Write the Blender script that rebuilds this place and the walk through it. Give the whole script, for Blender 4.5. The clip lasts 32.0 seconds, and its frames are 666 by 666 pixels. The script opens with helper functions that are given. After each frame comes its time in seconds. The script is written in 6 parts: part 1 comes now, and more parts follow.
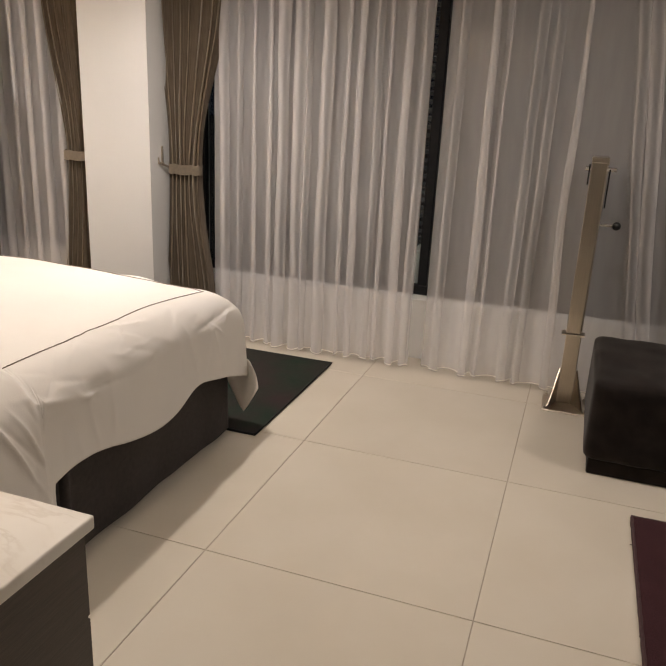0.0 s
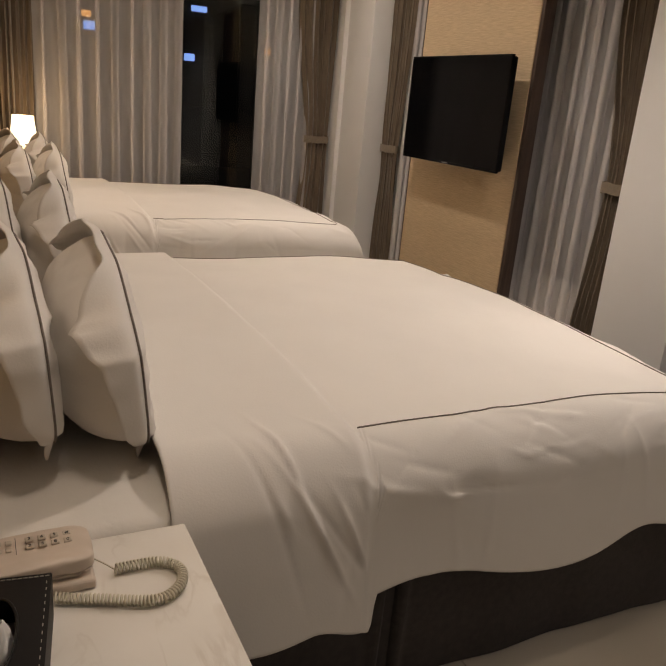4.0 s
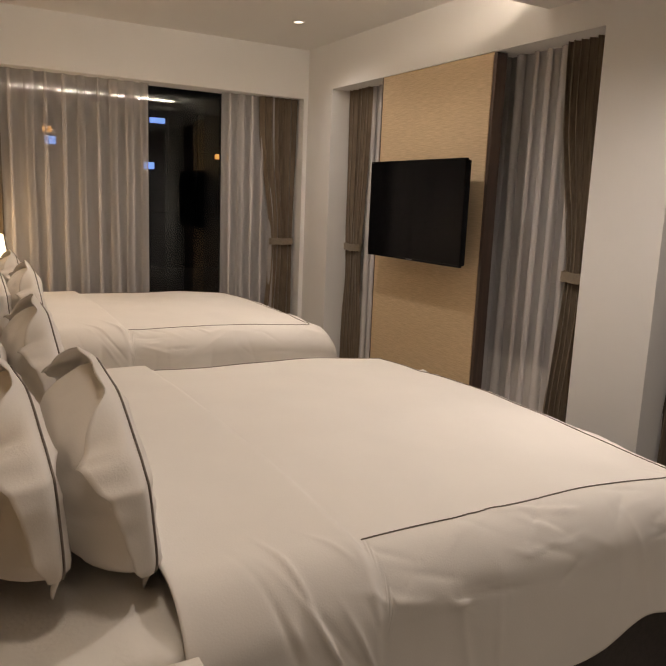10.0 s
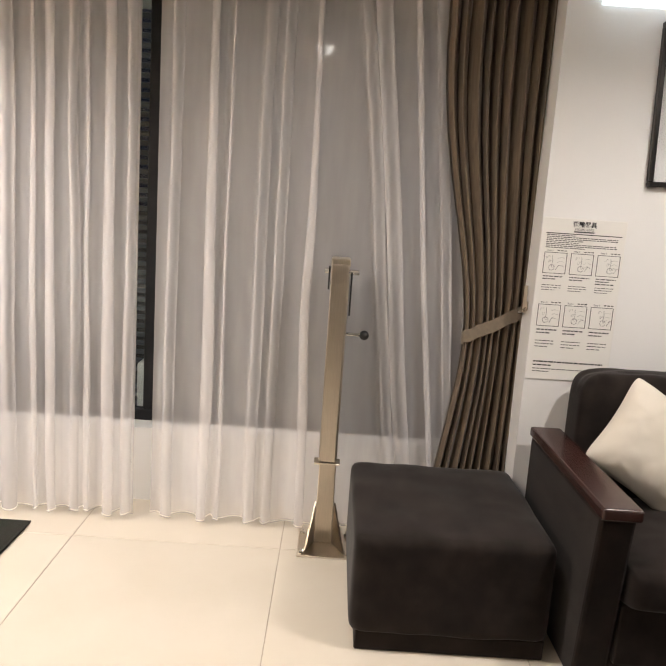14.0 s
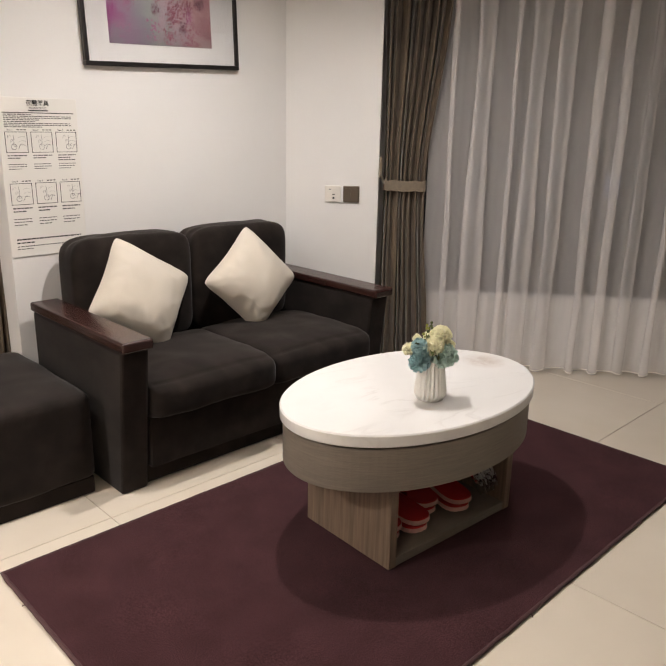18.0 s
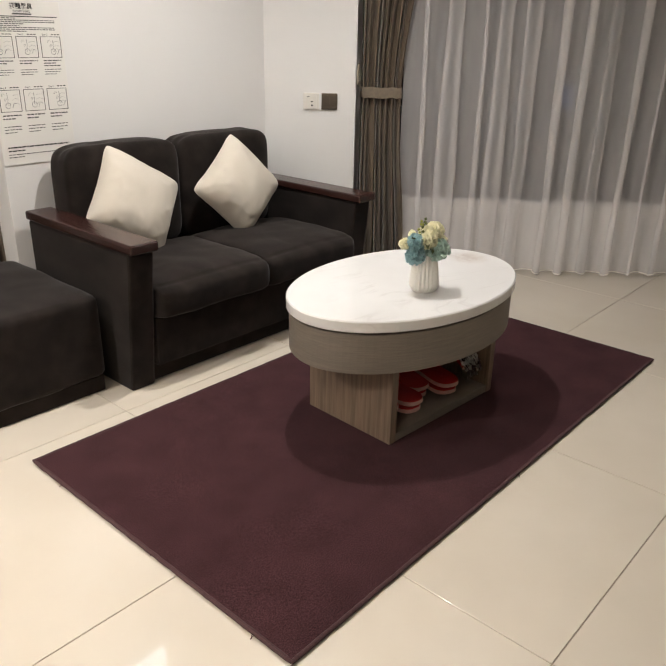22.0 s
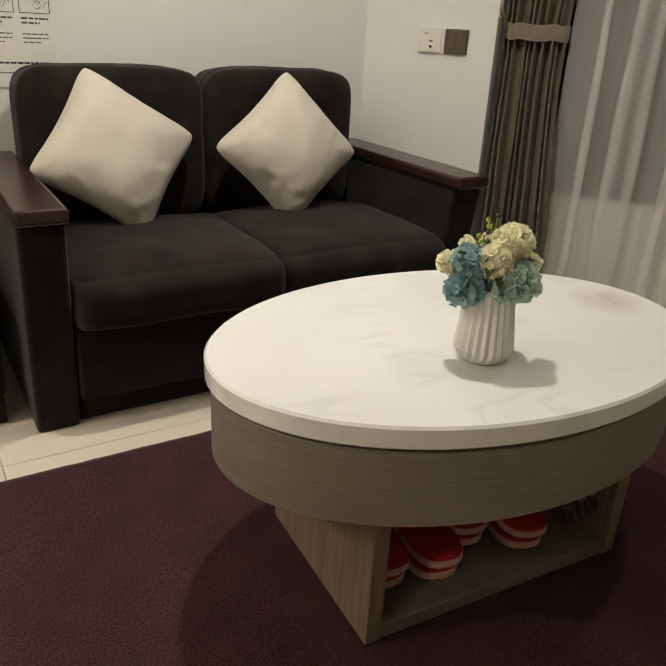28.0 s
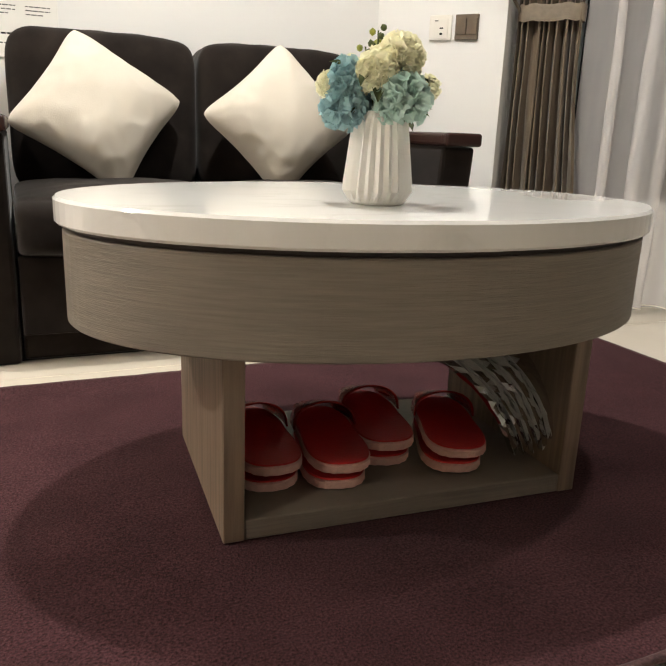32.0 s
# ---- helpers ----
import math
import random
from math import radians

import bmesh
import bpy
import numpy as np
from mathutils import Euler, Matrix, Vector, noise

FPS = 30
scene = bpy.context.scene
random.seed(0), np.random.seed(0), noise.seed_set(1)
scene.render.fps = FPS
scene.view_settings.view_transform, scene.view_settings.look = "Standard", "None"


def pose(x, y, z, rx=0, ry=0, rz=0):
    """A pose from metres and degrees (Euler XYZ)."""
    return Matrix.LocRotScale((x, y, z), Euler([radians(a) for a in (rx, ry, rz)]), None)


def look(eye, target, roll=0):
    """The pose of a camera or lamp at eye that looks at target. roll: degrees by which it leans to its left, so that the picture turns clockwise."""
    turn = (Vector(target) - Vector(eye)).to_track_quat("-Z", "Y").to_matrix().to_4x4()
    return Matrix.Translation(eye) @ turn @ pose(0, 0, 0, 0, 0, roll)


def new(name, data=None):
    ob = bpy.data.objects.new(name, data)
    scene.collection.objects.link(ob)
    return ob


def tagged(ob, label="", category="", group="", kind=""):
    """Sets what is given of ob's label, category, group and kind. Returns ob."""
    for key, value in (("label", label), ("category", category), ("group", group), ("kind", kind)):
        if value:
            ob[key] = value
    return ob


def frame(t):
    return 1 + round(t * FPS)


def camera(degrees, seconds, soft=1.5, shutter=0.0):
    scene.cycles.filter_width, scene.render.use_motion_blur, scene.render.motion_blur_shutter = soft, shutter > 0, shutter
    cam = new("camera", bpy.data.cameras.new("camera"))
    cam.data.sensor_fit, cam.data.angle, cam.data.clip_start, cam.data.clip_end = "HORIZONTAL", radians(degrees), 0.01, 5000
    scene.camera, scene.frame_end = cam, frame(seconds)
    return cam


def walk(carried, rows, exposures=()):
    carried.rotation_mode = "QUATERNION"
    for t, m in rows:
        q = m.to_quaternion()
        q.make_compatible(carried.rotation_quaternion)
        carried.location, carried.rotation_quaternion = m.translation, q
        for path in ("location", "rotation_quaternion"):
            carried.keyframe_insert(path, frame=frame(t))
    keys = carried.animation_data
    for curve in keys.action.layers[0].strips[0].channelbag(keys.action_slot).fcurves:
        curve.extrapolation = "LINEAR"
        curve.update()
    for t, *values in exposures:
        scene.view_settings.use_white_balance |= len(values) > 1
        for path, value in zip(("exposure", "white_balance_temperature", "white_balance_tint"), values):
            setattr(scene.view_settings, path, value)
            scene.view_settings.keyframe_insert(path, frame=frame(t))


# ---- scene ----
cam = camera(50.0, 32.0)
# seconds, eye, target, roll
PATH = [
    (0, (0.916, -2.423, 1.287), (0.308, -0.618, 0.676), 2.8),
    (0.5, (0.904, -2.388, 1.284), (0.252, -0.611, 0.638), 1.9),
    (1, (0.887, -2.346, 1.258), (0.181, -0.601, 0.584), 0.5),
    (1.5, (0.854, -2.273, 1.228), (0.164, -0.539, 0.507), -0.0),
    (2, (0.87, -2.128, 1.228), (-0.135, -0.498, 0.648), 5.1),
    (2.5, (0.815, -2.034, 1.219), (-0.334, -0.505, 0.635), 2.9),
    (3, (0.758, -1.932, 1.221), (-0.649, -0.656, 0.595), 3.4),
    (3.5, (0.709, -1.819, 1.21), (-0.899, -0.796, 0.604), 2.9),
    (4, (0.722, -1.762, 1.223), (-0.971, -0.889, 0.611), 5.1),
    (4.5, (0.729, -1.738, 1.219), (-0.998, -0.969, 0.568), 6.4),
    (6.5, (0.711, -1.817, 1.223), (-0.961, -0.956, 0.542), 2.8),
    (7, (0.711, -1.821, 1.225), (-0.956, -0.928, 0.573), 3.9),
    (7.5, (0.705, -1.824, 1.226), (-0.984, -0.954, 0.601), 4.9),
    (8, (0.701, -1.826, 1.223), (-0.998, -0.972, 0.604), 3.9),
    (8.5, (0.702, -1.834, 1.223), (-0.992, -0.966, 0.611), 4.2),
    (9, (0.668, -1.825, 1.211), (-1.025, -0.928, 0.636), 3.8),
    (9.5, (0.722, -1.85, 1.302), (-1.006, -0.925, 0.903), 2.8),
    (10, (0.717, -1.83, 1.276), (-0.991, -0.856, 0.912), 2.3),
    (10.5, (0.747, -1.814, 1.294), (-0.839, -0.653, 0.923), 2.1),
    (11, (0.785, -1.798, 1.309), (-0.615, -0.417, 0.943), 2.2),
    (11.5, (0.803, -1.783, 1.307), (-0.399, -0.224, 0.952), 2.5),
    (12, (0.824, -1.778, 1.32), (-0.129, -0.056, 0.966), 2.8),
    (12.5, (0.871, -1.755, 1.347), (0.245, 0.107, 0.971), 2.6),
    (13, (0.909, -1.728, 1.367), (0.498, 0.186, 0.959), 2.2),
    (13.5, (0.902, -1.764, 1.344), (0.728, 0.193, 0.974), 3.1),
    (15.5, (1.102, -1.733, 1.247), (1.476, 0.206, 0.93), 3.3),
    (16, (1.048, -1.713, 1.301), (1.636, 0.16, 0.918), 2.9),
    (16.5, (1.039, -1.734, 1.253), (1.971, -0.005, 0.877), 3.4),
    (17, (0.981, -1.773, 1.256), (2.121, -0.186, 0.832), 1.5),
    (17.5, (0.801, -1.806, 1.195), (2.095, -0.357, 0.719), 1.4),
    (18, (0.665, -1.981, 1.254), (2.005, -0.607, 0.69), 1.1),
    (18.5, (0.618, -2.107, 1.255), (1.941, -0.766, 0.583), -1.5),
    (19, (0.568, -2.084, 1.242), (1.904, -0.742, 0.599), 0.5),
    (19.5, (0.455, -1.989, 1.247), (1.814, -0.657, 0.634), 0.2),
    (20, (0.398, -1.939, 1.23), (1.774, -0.619, 0.627), -0.6),
    (20.5, (0.365, -1.928, 1.231), (1.781, -0.663, 0.602), 0.6),
    (21, (0.355, -1.916, 1.229), (1.777, -0.692, 0.536), 2.7),
    (21.5, (0.392, -1.944, 1.227), (1.792, -0.722, 0.489), 1.5),
    (22, (0.432, -1.993, 1.228), (1.814, -0.769, 0.457), 1.1),
    (22.5, (0.512, -2.05, 1.239), (1.842, -0.791, 0.435), 1.1),
    (23, (0.541, -2.102, 1.242), (1.824, -0.859, 0.344), 1.6),
    (23.5, (0.552, -2.125, 1.229), (1.747, -0.784, 0.348), -0.2),
    (24, (0.544, -2.132, 1.227), (1.731, -0.765, 0.377), 0.2),
    (24.5, (0.537, -2.145, 1.225), (1.718, -0.768, 0.382), 1.1),
    (25, (0.553, -2.12, 1.237), (1.726, -0.773, 0.338), 1.6),
    (25.5, (0.614, -2.027, 1.219), (1.836, -0.733, 0.307), 3.1),
    (27.5, (1.203, -1.733, 1.154), (2.342, -0.447, 0.13), 6.0),
    (28, (1.504, -1.522, 0.956), (2.479, 0.032, 0.159), 3.2),
    (28.5, (1.694, -1.506, 0.674), (2.606, 0.101, -0.09), 1.7),
    (29, (1.731, -1.533, 0.523), (2.698, 0.084, -0.148), 2.6),
    (29.5, (1.742, -1.56, 0.503), (2.675, 0.067, -0.192), 1.0),
    (30, (1.743, -1.545, 0.493), (2.61, 0.13, -0.172), 1.8),
    (30.5, (1.783, -1.59, 0.539), (2.577, 0.146, -0.057), 0.2),
    (31, (1.806, -1.657, 0.553), (2.634, 0.075, -0.008), 2.1),
    (31.5, (1.825, -1.651, 0.556), (2.626, 0.105, 0.032), 1.3),
    (32, (1.824, -1.66, 0.556), (2.597, 0.105, 0.018), 2.2),
]
EXPOSURES = [(0.0, -0.36, 7000, 14), (1.0, -0.54, 7000, 14), (2.5, -0.80, 7100, 15), (4.0, -1.13, 7350, 16), (10.0, -1.06, 7350, 16), (11.0, -0.90, 7200, 16), (11.5, -0.72, 7150, 16), (12.0, -0.58, 7150, 17), (13.0, 0.40, 6850, 14), (16.0, 0.86, 6600, 11), (17.0, 0.79, 6650, 13),
             (19.0, 0.78, 6600, 12), (21.0, 0.80, 6500, 10), (25.5, 0.74, 6450, 9), (28.0, 0.40, 7000, 5), (29.0, 1.46, 6600, 6), (29.5, 1.82, 6450, 5), (30.2, 1.72, 6400, 5), (31.0, 1.42, 6550, 6), (32.0, 1.34, 6600, 6)]
walk(cam, [(t, look(eye, target, roll)) for t, eye, target, roll in PATH], EXPOSURES)

# ---- light: a night interior, lit by warm downlights and a cove ----
world = bpy.data.worlds.new("night")
scene.world = world
world.use_nodes = True
world.node_tree.nodes["Background"].inputs[0].default_value = (0.010, 0.013, 0.022, 1)
world.node_tree.nodes["Background"].inputs[1].default_value = 0.35

WARM = (1.0, 0.865, 0.715)
SOFT = (1.0, 0.955, 0.915)
Z_LOW, Z_HIGH = 2.21, 2.40


def spot(name, place, target, watts, colour, degrees=110, blend=0.6, radius=0.04):
    lamp = bpy.data.lights.new(name, "SPOT")
    lamp.energy, lamp.color, lamp.spot_size, lamp.spot_blend, lamp.shadow_soft_size = watts, colour, radians(degrees), blend, radius
    ob = new(name, lamp)
    ob.matrix_world = look(place, target)
    return ob


# place, watts, colour, spread in degrees, radius: one for each downlight; three are unseen additions
DOWNLIGHTS = [
    ((-3.68, 0.33, Z_HIGH), 50, SOFT, 140, 0.05),
    ((-2.70, -0.14, Z_HIGH), 122, SOFT, 150, 0.05),
    # unseen lamp, added to brighten the head of the far bed
    ((-3.20, -1.25, Z_HIGH), 60, WARM, 140, 0.06),
    # unseen lamp, added to lift the near pillow ends and the fitted sheet
    ((-0.10, -1.56, Z_LOW), 50, (1.0, 0.915, 0.82), 150, 0.12),
    ((-0.72, -0.12, Z_LOW), 152, SOFT, 158, 0.05),
    # added with no such fitting known, to brighten the window bay's curtains
    ((0.80, 0.06, Z_LOW), 27, SOFT, 168, 0.05),
    ((2.22, -0.20, Z_LOW), 60, SOFT, 156, 0.03),
    ((2.95, -0.80, Z_LOW), 21, SOFT, 168, 0.05),
]
# ---- materials ----
def material(name, colour, rough=0.5, metal=0.0, vary=0.0, scale=8.0, bump=0.0, bump_scale=60.0, stretch=(1, 1, 1), second=None, spec=0.5, sheen=0.0, coat=0.0, detail=4.0, by_object=0.0, blotch=0.0, blotch_scale=2.0, coat_rough=0.08):
    """A node material: two tones mixed by noise at one scale, relief by noise at another."""
    m = bpy.data.materials.new(name)
    m.use_nodes = True
    t = m.node_tree
    b = t.nodes["Principled BSDF"]
    b.inputs["Base Color"].default_value = (*colour, 1)
    b.inputs["Roughness"].default_value, b.inputs["Metallic"].default_value = rough, metal
    b.inputs["Specular IOR Level"].default_value = spec
    if sheen:
        b.inputs["Sheen Weight"].default_value = sheen
        b.inputs["Sheen Roughness"].default_value = 0.4
    if coat:
        b.inputs["Coat Weight"].default_value = coat
        b.inputs["Coat Roughness"].default_value = coat_rough
    co = t.nodes.new("ShaderNodeTexCoord")
    mp = t.nodes.new("ShaderNodeMapping")
    mp.inputs["Scale"].default_value = stretch
    t.links.new(co.outputs["Object"], mp.inputs["Vector"])
    if vary or second:
        n = t.nodes.new("ShaderNodeTexNoise")
        n.inputs["Scale"].default_value, n.inputs["Detail"].default_value = scale, detail
        t.links.new(mp.outputs[0], n.inputs["Vector"])
        ramp = t.nodes.new("ShaderNodeValToRGB")
        ramp.color_ramp.elements[0].position, ramp.color_ramp.elements[1].position = 0.33, 0.67
        other = second or tuple(c * (1 - vary) for c in colour)
        ramp.color_ramp.elements[0].color, ramp.color_ramp.elements[1].color = (*other, 1), (*colour, 1)
        t.links.new(n.outputs["Fac"], ramp.inputs["Fac"])
        out = ramp.outputs["Color"]
        if by_object:
            info = t.nodes.new("ShaderNodeObjectInfo")
            hsv = t.nodes.new("ShaderNodeHueSaturation")
            mr = t.nodes.new("ShaderNodeMapRange")
            mr.inputs["To Min"].default_value, mr.inputs["To Max"].default_value = 1 - by_object, 1 + by_object
            t.links.new(info.outputs["Random"], mr.inputs["Value"])
            t.links.new(mr.outputs[0], hsv.inputs["Value"])
            t.links.new(out, hsv.inputs["Color"])
            out = hsv.outputs["Color"]
        if blotch:
            n3 = t.nodes.new("ShaderNodeTexNoise")
            n3.inputs["Scale"].default_value, n3.inputs["Detail"].default_value = blotch_scale, 3.0
            t.links.new(co.outputs["Object"], n3.inputs["Vector"])
            m3, h3 = t.nodes.new("ShaderNodeMapRange"), t.nodes.new("ShaderNodeHueSaturation")
            m3.inputs["From Min"].default_value, m3.inputs["From Max"].default_value = 0.3, 0.7
            m3.inputs["To Min"].default_value, m3.inputs["To Max"].default_value = 1 - blotch, 1 + blotch
            t.links.new(n3.outputs["Fac"], m3.inputs["Value"])
            t.links.new(m3.outputs[0], h3.inputs["Value"])
            t.links.new(out, h3.inputs["Color"])
            out = h3.outputs["Color"]
        t.links.new(out, b.inputs["Base Color"])
    if bump:
        n2 = t.nodes.new("ShaderNodeTexNoise")
        n2.inputs["Scale"].default_value, n2.inputs["Detail"].default_value = bump_scale, 5.0
        t.links.new(mp.outputs[0], n2.inputs["Vector"])
        bp = t.nodes.new("ShaderNodeBump")
        bp.inputs["Strength"].default_value, bp.inputs["Distance"].default_value = bump, 0.004
        t.links.new(n2.outputs["Fac"], bp.inputs["Height"])
        t.links.new(bp.outputs["Normal"], b.inputs["Normal"])
    return m


def emitter(name, colour, strength):
    m = material(name, colour)
    b = m.node_tree.nodes["Principled BSDF"]
    b.inputs["Emission Color"].default_value, b.inputs["Emission Strength"].default_value = (*colour, 1), strength
    return m


def sheer_cloth(name, colour, clear):
    """Thin voile: part clear, part diffuse and translucent."""
    m = bpy.data.materials.new(name)
    m.use_nodes = True
    t = m.node_tree
    t.nodes.clear()
    out = t.nodes.new("ShaderNodeOutputMaterial")
    mix, soft = t.nodes.new("ShaderNodeMixShader"), t.nodes.new("ShaderNodeMixShader")
    tr, di, tl = t.nodes.new("ShaderNodeBsdfTransparent"), t.nodes.new("ShaderNodeBsdfDiffuse"), t.nodes.new("ShaderNodeBsdfTranslucent")
    di.inputs[0].default_value = tl.inputs[0].default_value = (*colour, 1)
    co, mp, w = t.nodes.new("ShaderNodeTexCoord"), t.nodes.new("ShaderNodeMapping"), t.nodes.new("ShaderNodeTexNoise")
    mp.inputs["Scale"].default_value = (30, 30, 4)
    w.inputs["Scale"].default_value = 1.0
    mr = t.nodes.new("ShaderNodeMapRange")
    mr.inputs["From Min"].default_value, mr.inputs["From Max"].default_value = 0.3, 0.7
    mr.inputs["To Min"].default_value, mr.inputs["To Max"].default_value = 1 - clear - 0.015, 1 - clear + 0.015
    t.links.new(co.outputs["Object"], mp.inputs["Vector"])
    t.links.new(mp.outputs[0], w.inputs["Vector"])
    t.links.new(w.outputs["Fac"], mr.inputs["Value"])
    soft.inputs[0].default_value = 0.20
    t.links.new(di.outputs[0], soft.inputs[1])
    t.links.new(tl.outputs[0], soft.inputs[2])
    t.links.new(mr.outputs[0], mix.inputs[0])
    t.links.new(tr.outputs[0], mix.inputs[1])
    t.links.new(soft.outputs[0], mix.inputs[2])
    t.links.new(mix.outputs[0], out.inputs[0])
    return m


def clear_glass(name, tint=(0.9, 0.95, 0.95), rough=0.0, clear=0.88):
    m = bpy.data.materials.new(name)
    m.use_nodes = True
    t = m.node_tree
    t.nodes.clear()
    out, mix = t.nodes.new("ShaderNodeOutputMaterial"), t.nodes.new("ShaderNodeMixShader")
    tr, gl, fr = t.nodes.new("ShaderNodeBsdfTransparent"), t.nodes.new("ShaderNodeBsdfGlossy"), t.nodes.new("ShaderNodeFresnel")
    tr.inputs[0].default_value = (*tint, 1)
    gl.inputs["Roughness"].default_value = rough
    fr.inputs[0].default_value = 1.5
    t.links.new(fr.outputs[0], mix.inputs[0])
    t.links.new(tr.outputs[0], mix.inputs[1])
    t.links.new(gl.outputs[0], mix.inputs[2])
    t.links.new(mix.outputs[0], out.inputs[0])
    return m


def wood_grain(name, light, dark, rough, scale, stretch, coat=0.0, bump=0.15):
    m = material(name, light, rough, second=dark, scale=scale, stretch=stretch, bump=bump, bump_scale=scale * 2.5, coat=coat, detail=8.0)
    return m


M_WALL = material("white_wall_paint", (0.80, 0.79, 0.775), 0.7, vary=0.04, scale=1.7, bump=0.06, bump_scale=220)
M_CEIL = material("ceiling_paint", (0.80, 0.79, 0.77), 0.8, vary=0.04, scale=1.3, bump=0.05, bump_scale=200)
M_TILE = material("polished_cream_tile", (0.70, 0.632, 0.530), 0.26, second=(0.655, 0.585, 0.48), scale=2.6, bump=0.004, bump_scale=9, spec=0.30, by_object=0.025, detail=7, coat=0.68, coat_rough=0.010)
M_JOINT = material("grey_grout", (0.46, 0.39, 0.30), 0.8, vary=0.3, scale=30)
M_PAPER = material("grasscloth_wallpaper", (0.62, 0.47, 0.30), 0.6, second=(0.47, 0.35, 0.215), scale=14, stretch=(1.0, 1.0, 22), bump=0.35, bump_scale=26, detail=8)
M_BROWN = wood_grain("dark_brown_laminate", (0.085, 0.055, 0.042), (0.055, 0.036, 0.028), 0.35, 6, (9, 9, 0.6))
M_DRAPE = material("taupe_drape_cloth", (0.180, 0.134, 0.090), 0.75, second=(0.118, 0.087, 0.058), scale=120, stretch=(1, 1, 0.06), bump=0.3, bump_scale=420, sheen=0.25)
M_BAND = material("taupe_satin_band", (0.215, 0.172, 0.124), 0.5, vary=0.2, scale=60, bump=0.2, bump_scale=300, sheen=0.3)
M_SHEER = sheer_cloth("white_voile", (0.970, 0.938, 0.930), 0.63)
M_HEM = material("voile_hem", (0.72, 0.68, 0.63), 0.8, vary=0.08, scale=90)
M_GLASS = clear_glass("window_glass", rough=0.0)
M_PICGLASS = clear_glass("picture_glass", (0.99, 0.99, 0.99), 0.008)
M_FRAME = material("dark_window_frame", (0.020, 0.021, 0.024), 0.4, metal=0.5, vary=0.3, scale=20)
M_LINEN = material("white_cotton_bedding", (0.80, 0.76, 0.71), 0.8, vary=0.03, scale=5, bump=0.10, bump_scale=260, sheen=0.08)
M_SHEET = material("white_cotton_sheet", (0.80, 0.76, 0.70), 0.8, vary=0.05, scale=9, bump=0.2, bump_scale=120)
M_STITCH = material("taupe_embroidery_thread", (0.23, 0.19, 0.155), 0.7, vary=0.5, scale=260)
M_SKIRT = material("charcoal_bed_skirt", (0.050, 0.040, 0.036), 0.85, vary=0.3, scale=60, bump=0.3, bump_scale=300, sheen=0.1)
M_SUEDE = material("black_suede", (0.0125, 0.0088, 0.0073), 0.9, second=(0.0215, 0.0160, 0.0137), scale=14, stretch=(1, 0.45, 1), bump=0.10, bump_scale=600, sheen=0.14, detail=6, spec=0.16, blotch=0.28, blotch_scale=8)
M_ARMWOOD = material("dark_mahogany_lacquer", (0.034, 0.0130, 0.0105), 0.26, spec=0.5)
M_CUSHION = material("cream_cushion_cloth", (0.62, 0.565, 0.48), 0.85, vary=0.06, scale=8, bump=0.2, bump_scale=350, sheen=0.15)
M_RUG = material("plum_rug_pile", (0.090, 0.0385, 0.0430), 0.95, second=(0.028, 0.0120, 0.0138), scale=300, bump=0.8, bump_scale=420, sheen=0.03, detail=3, spec=0.04, blotch=0.16, blotch_scale=8.0)
M_RUGEDGE = material("plum_rug_binding", (0.088, 0.041, 0.042), 0.9, vary=0.4, scale=220, bump=0.8, bump_scale=300, sheen=0.04)
M_MAT = material("dark_patterned_mat", (0.020, 0.034, 0.024), 0.95, second=(0.046, 0.030, 0.030), scale=4.5, bump=0.6, bump_scale=380, sheen=0.03, detail=3, spec=0.1)
M_STEEL = material("brushed_stainless_steel", (0.62, 0.55, 0.46), 0.28, metal=1.0, vary=0.10, scale=30, stretch=(14, 14, 0.4), bump=0.05, bump_scale=220)
M_CHROME = material("bright_chrome", (0.75, 0.73, 0.70), 0.12, metal=1.0)
M_BLACK = material("black_plastic", (0.012, 0.012, 0.013), 0.3, vary=0.2, scale=40)
M_SCREEN = material("black_gloss_screen", (0.003, 0.003, 0.0035), 0.09, spec=0.22)
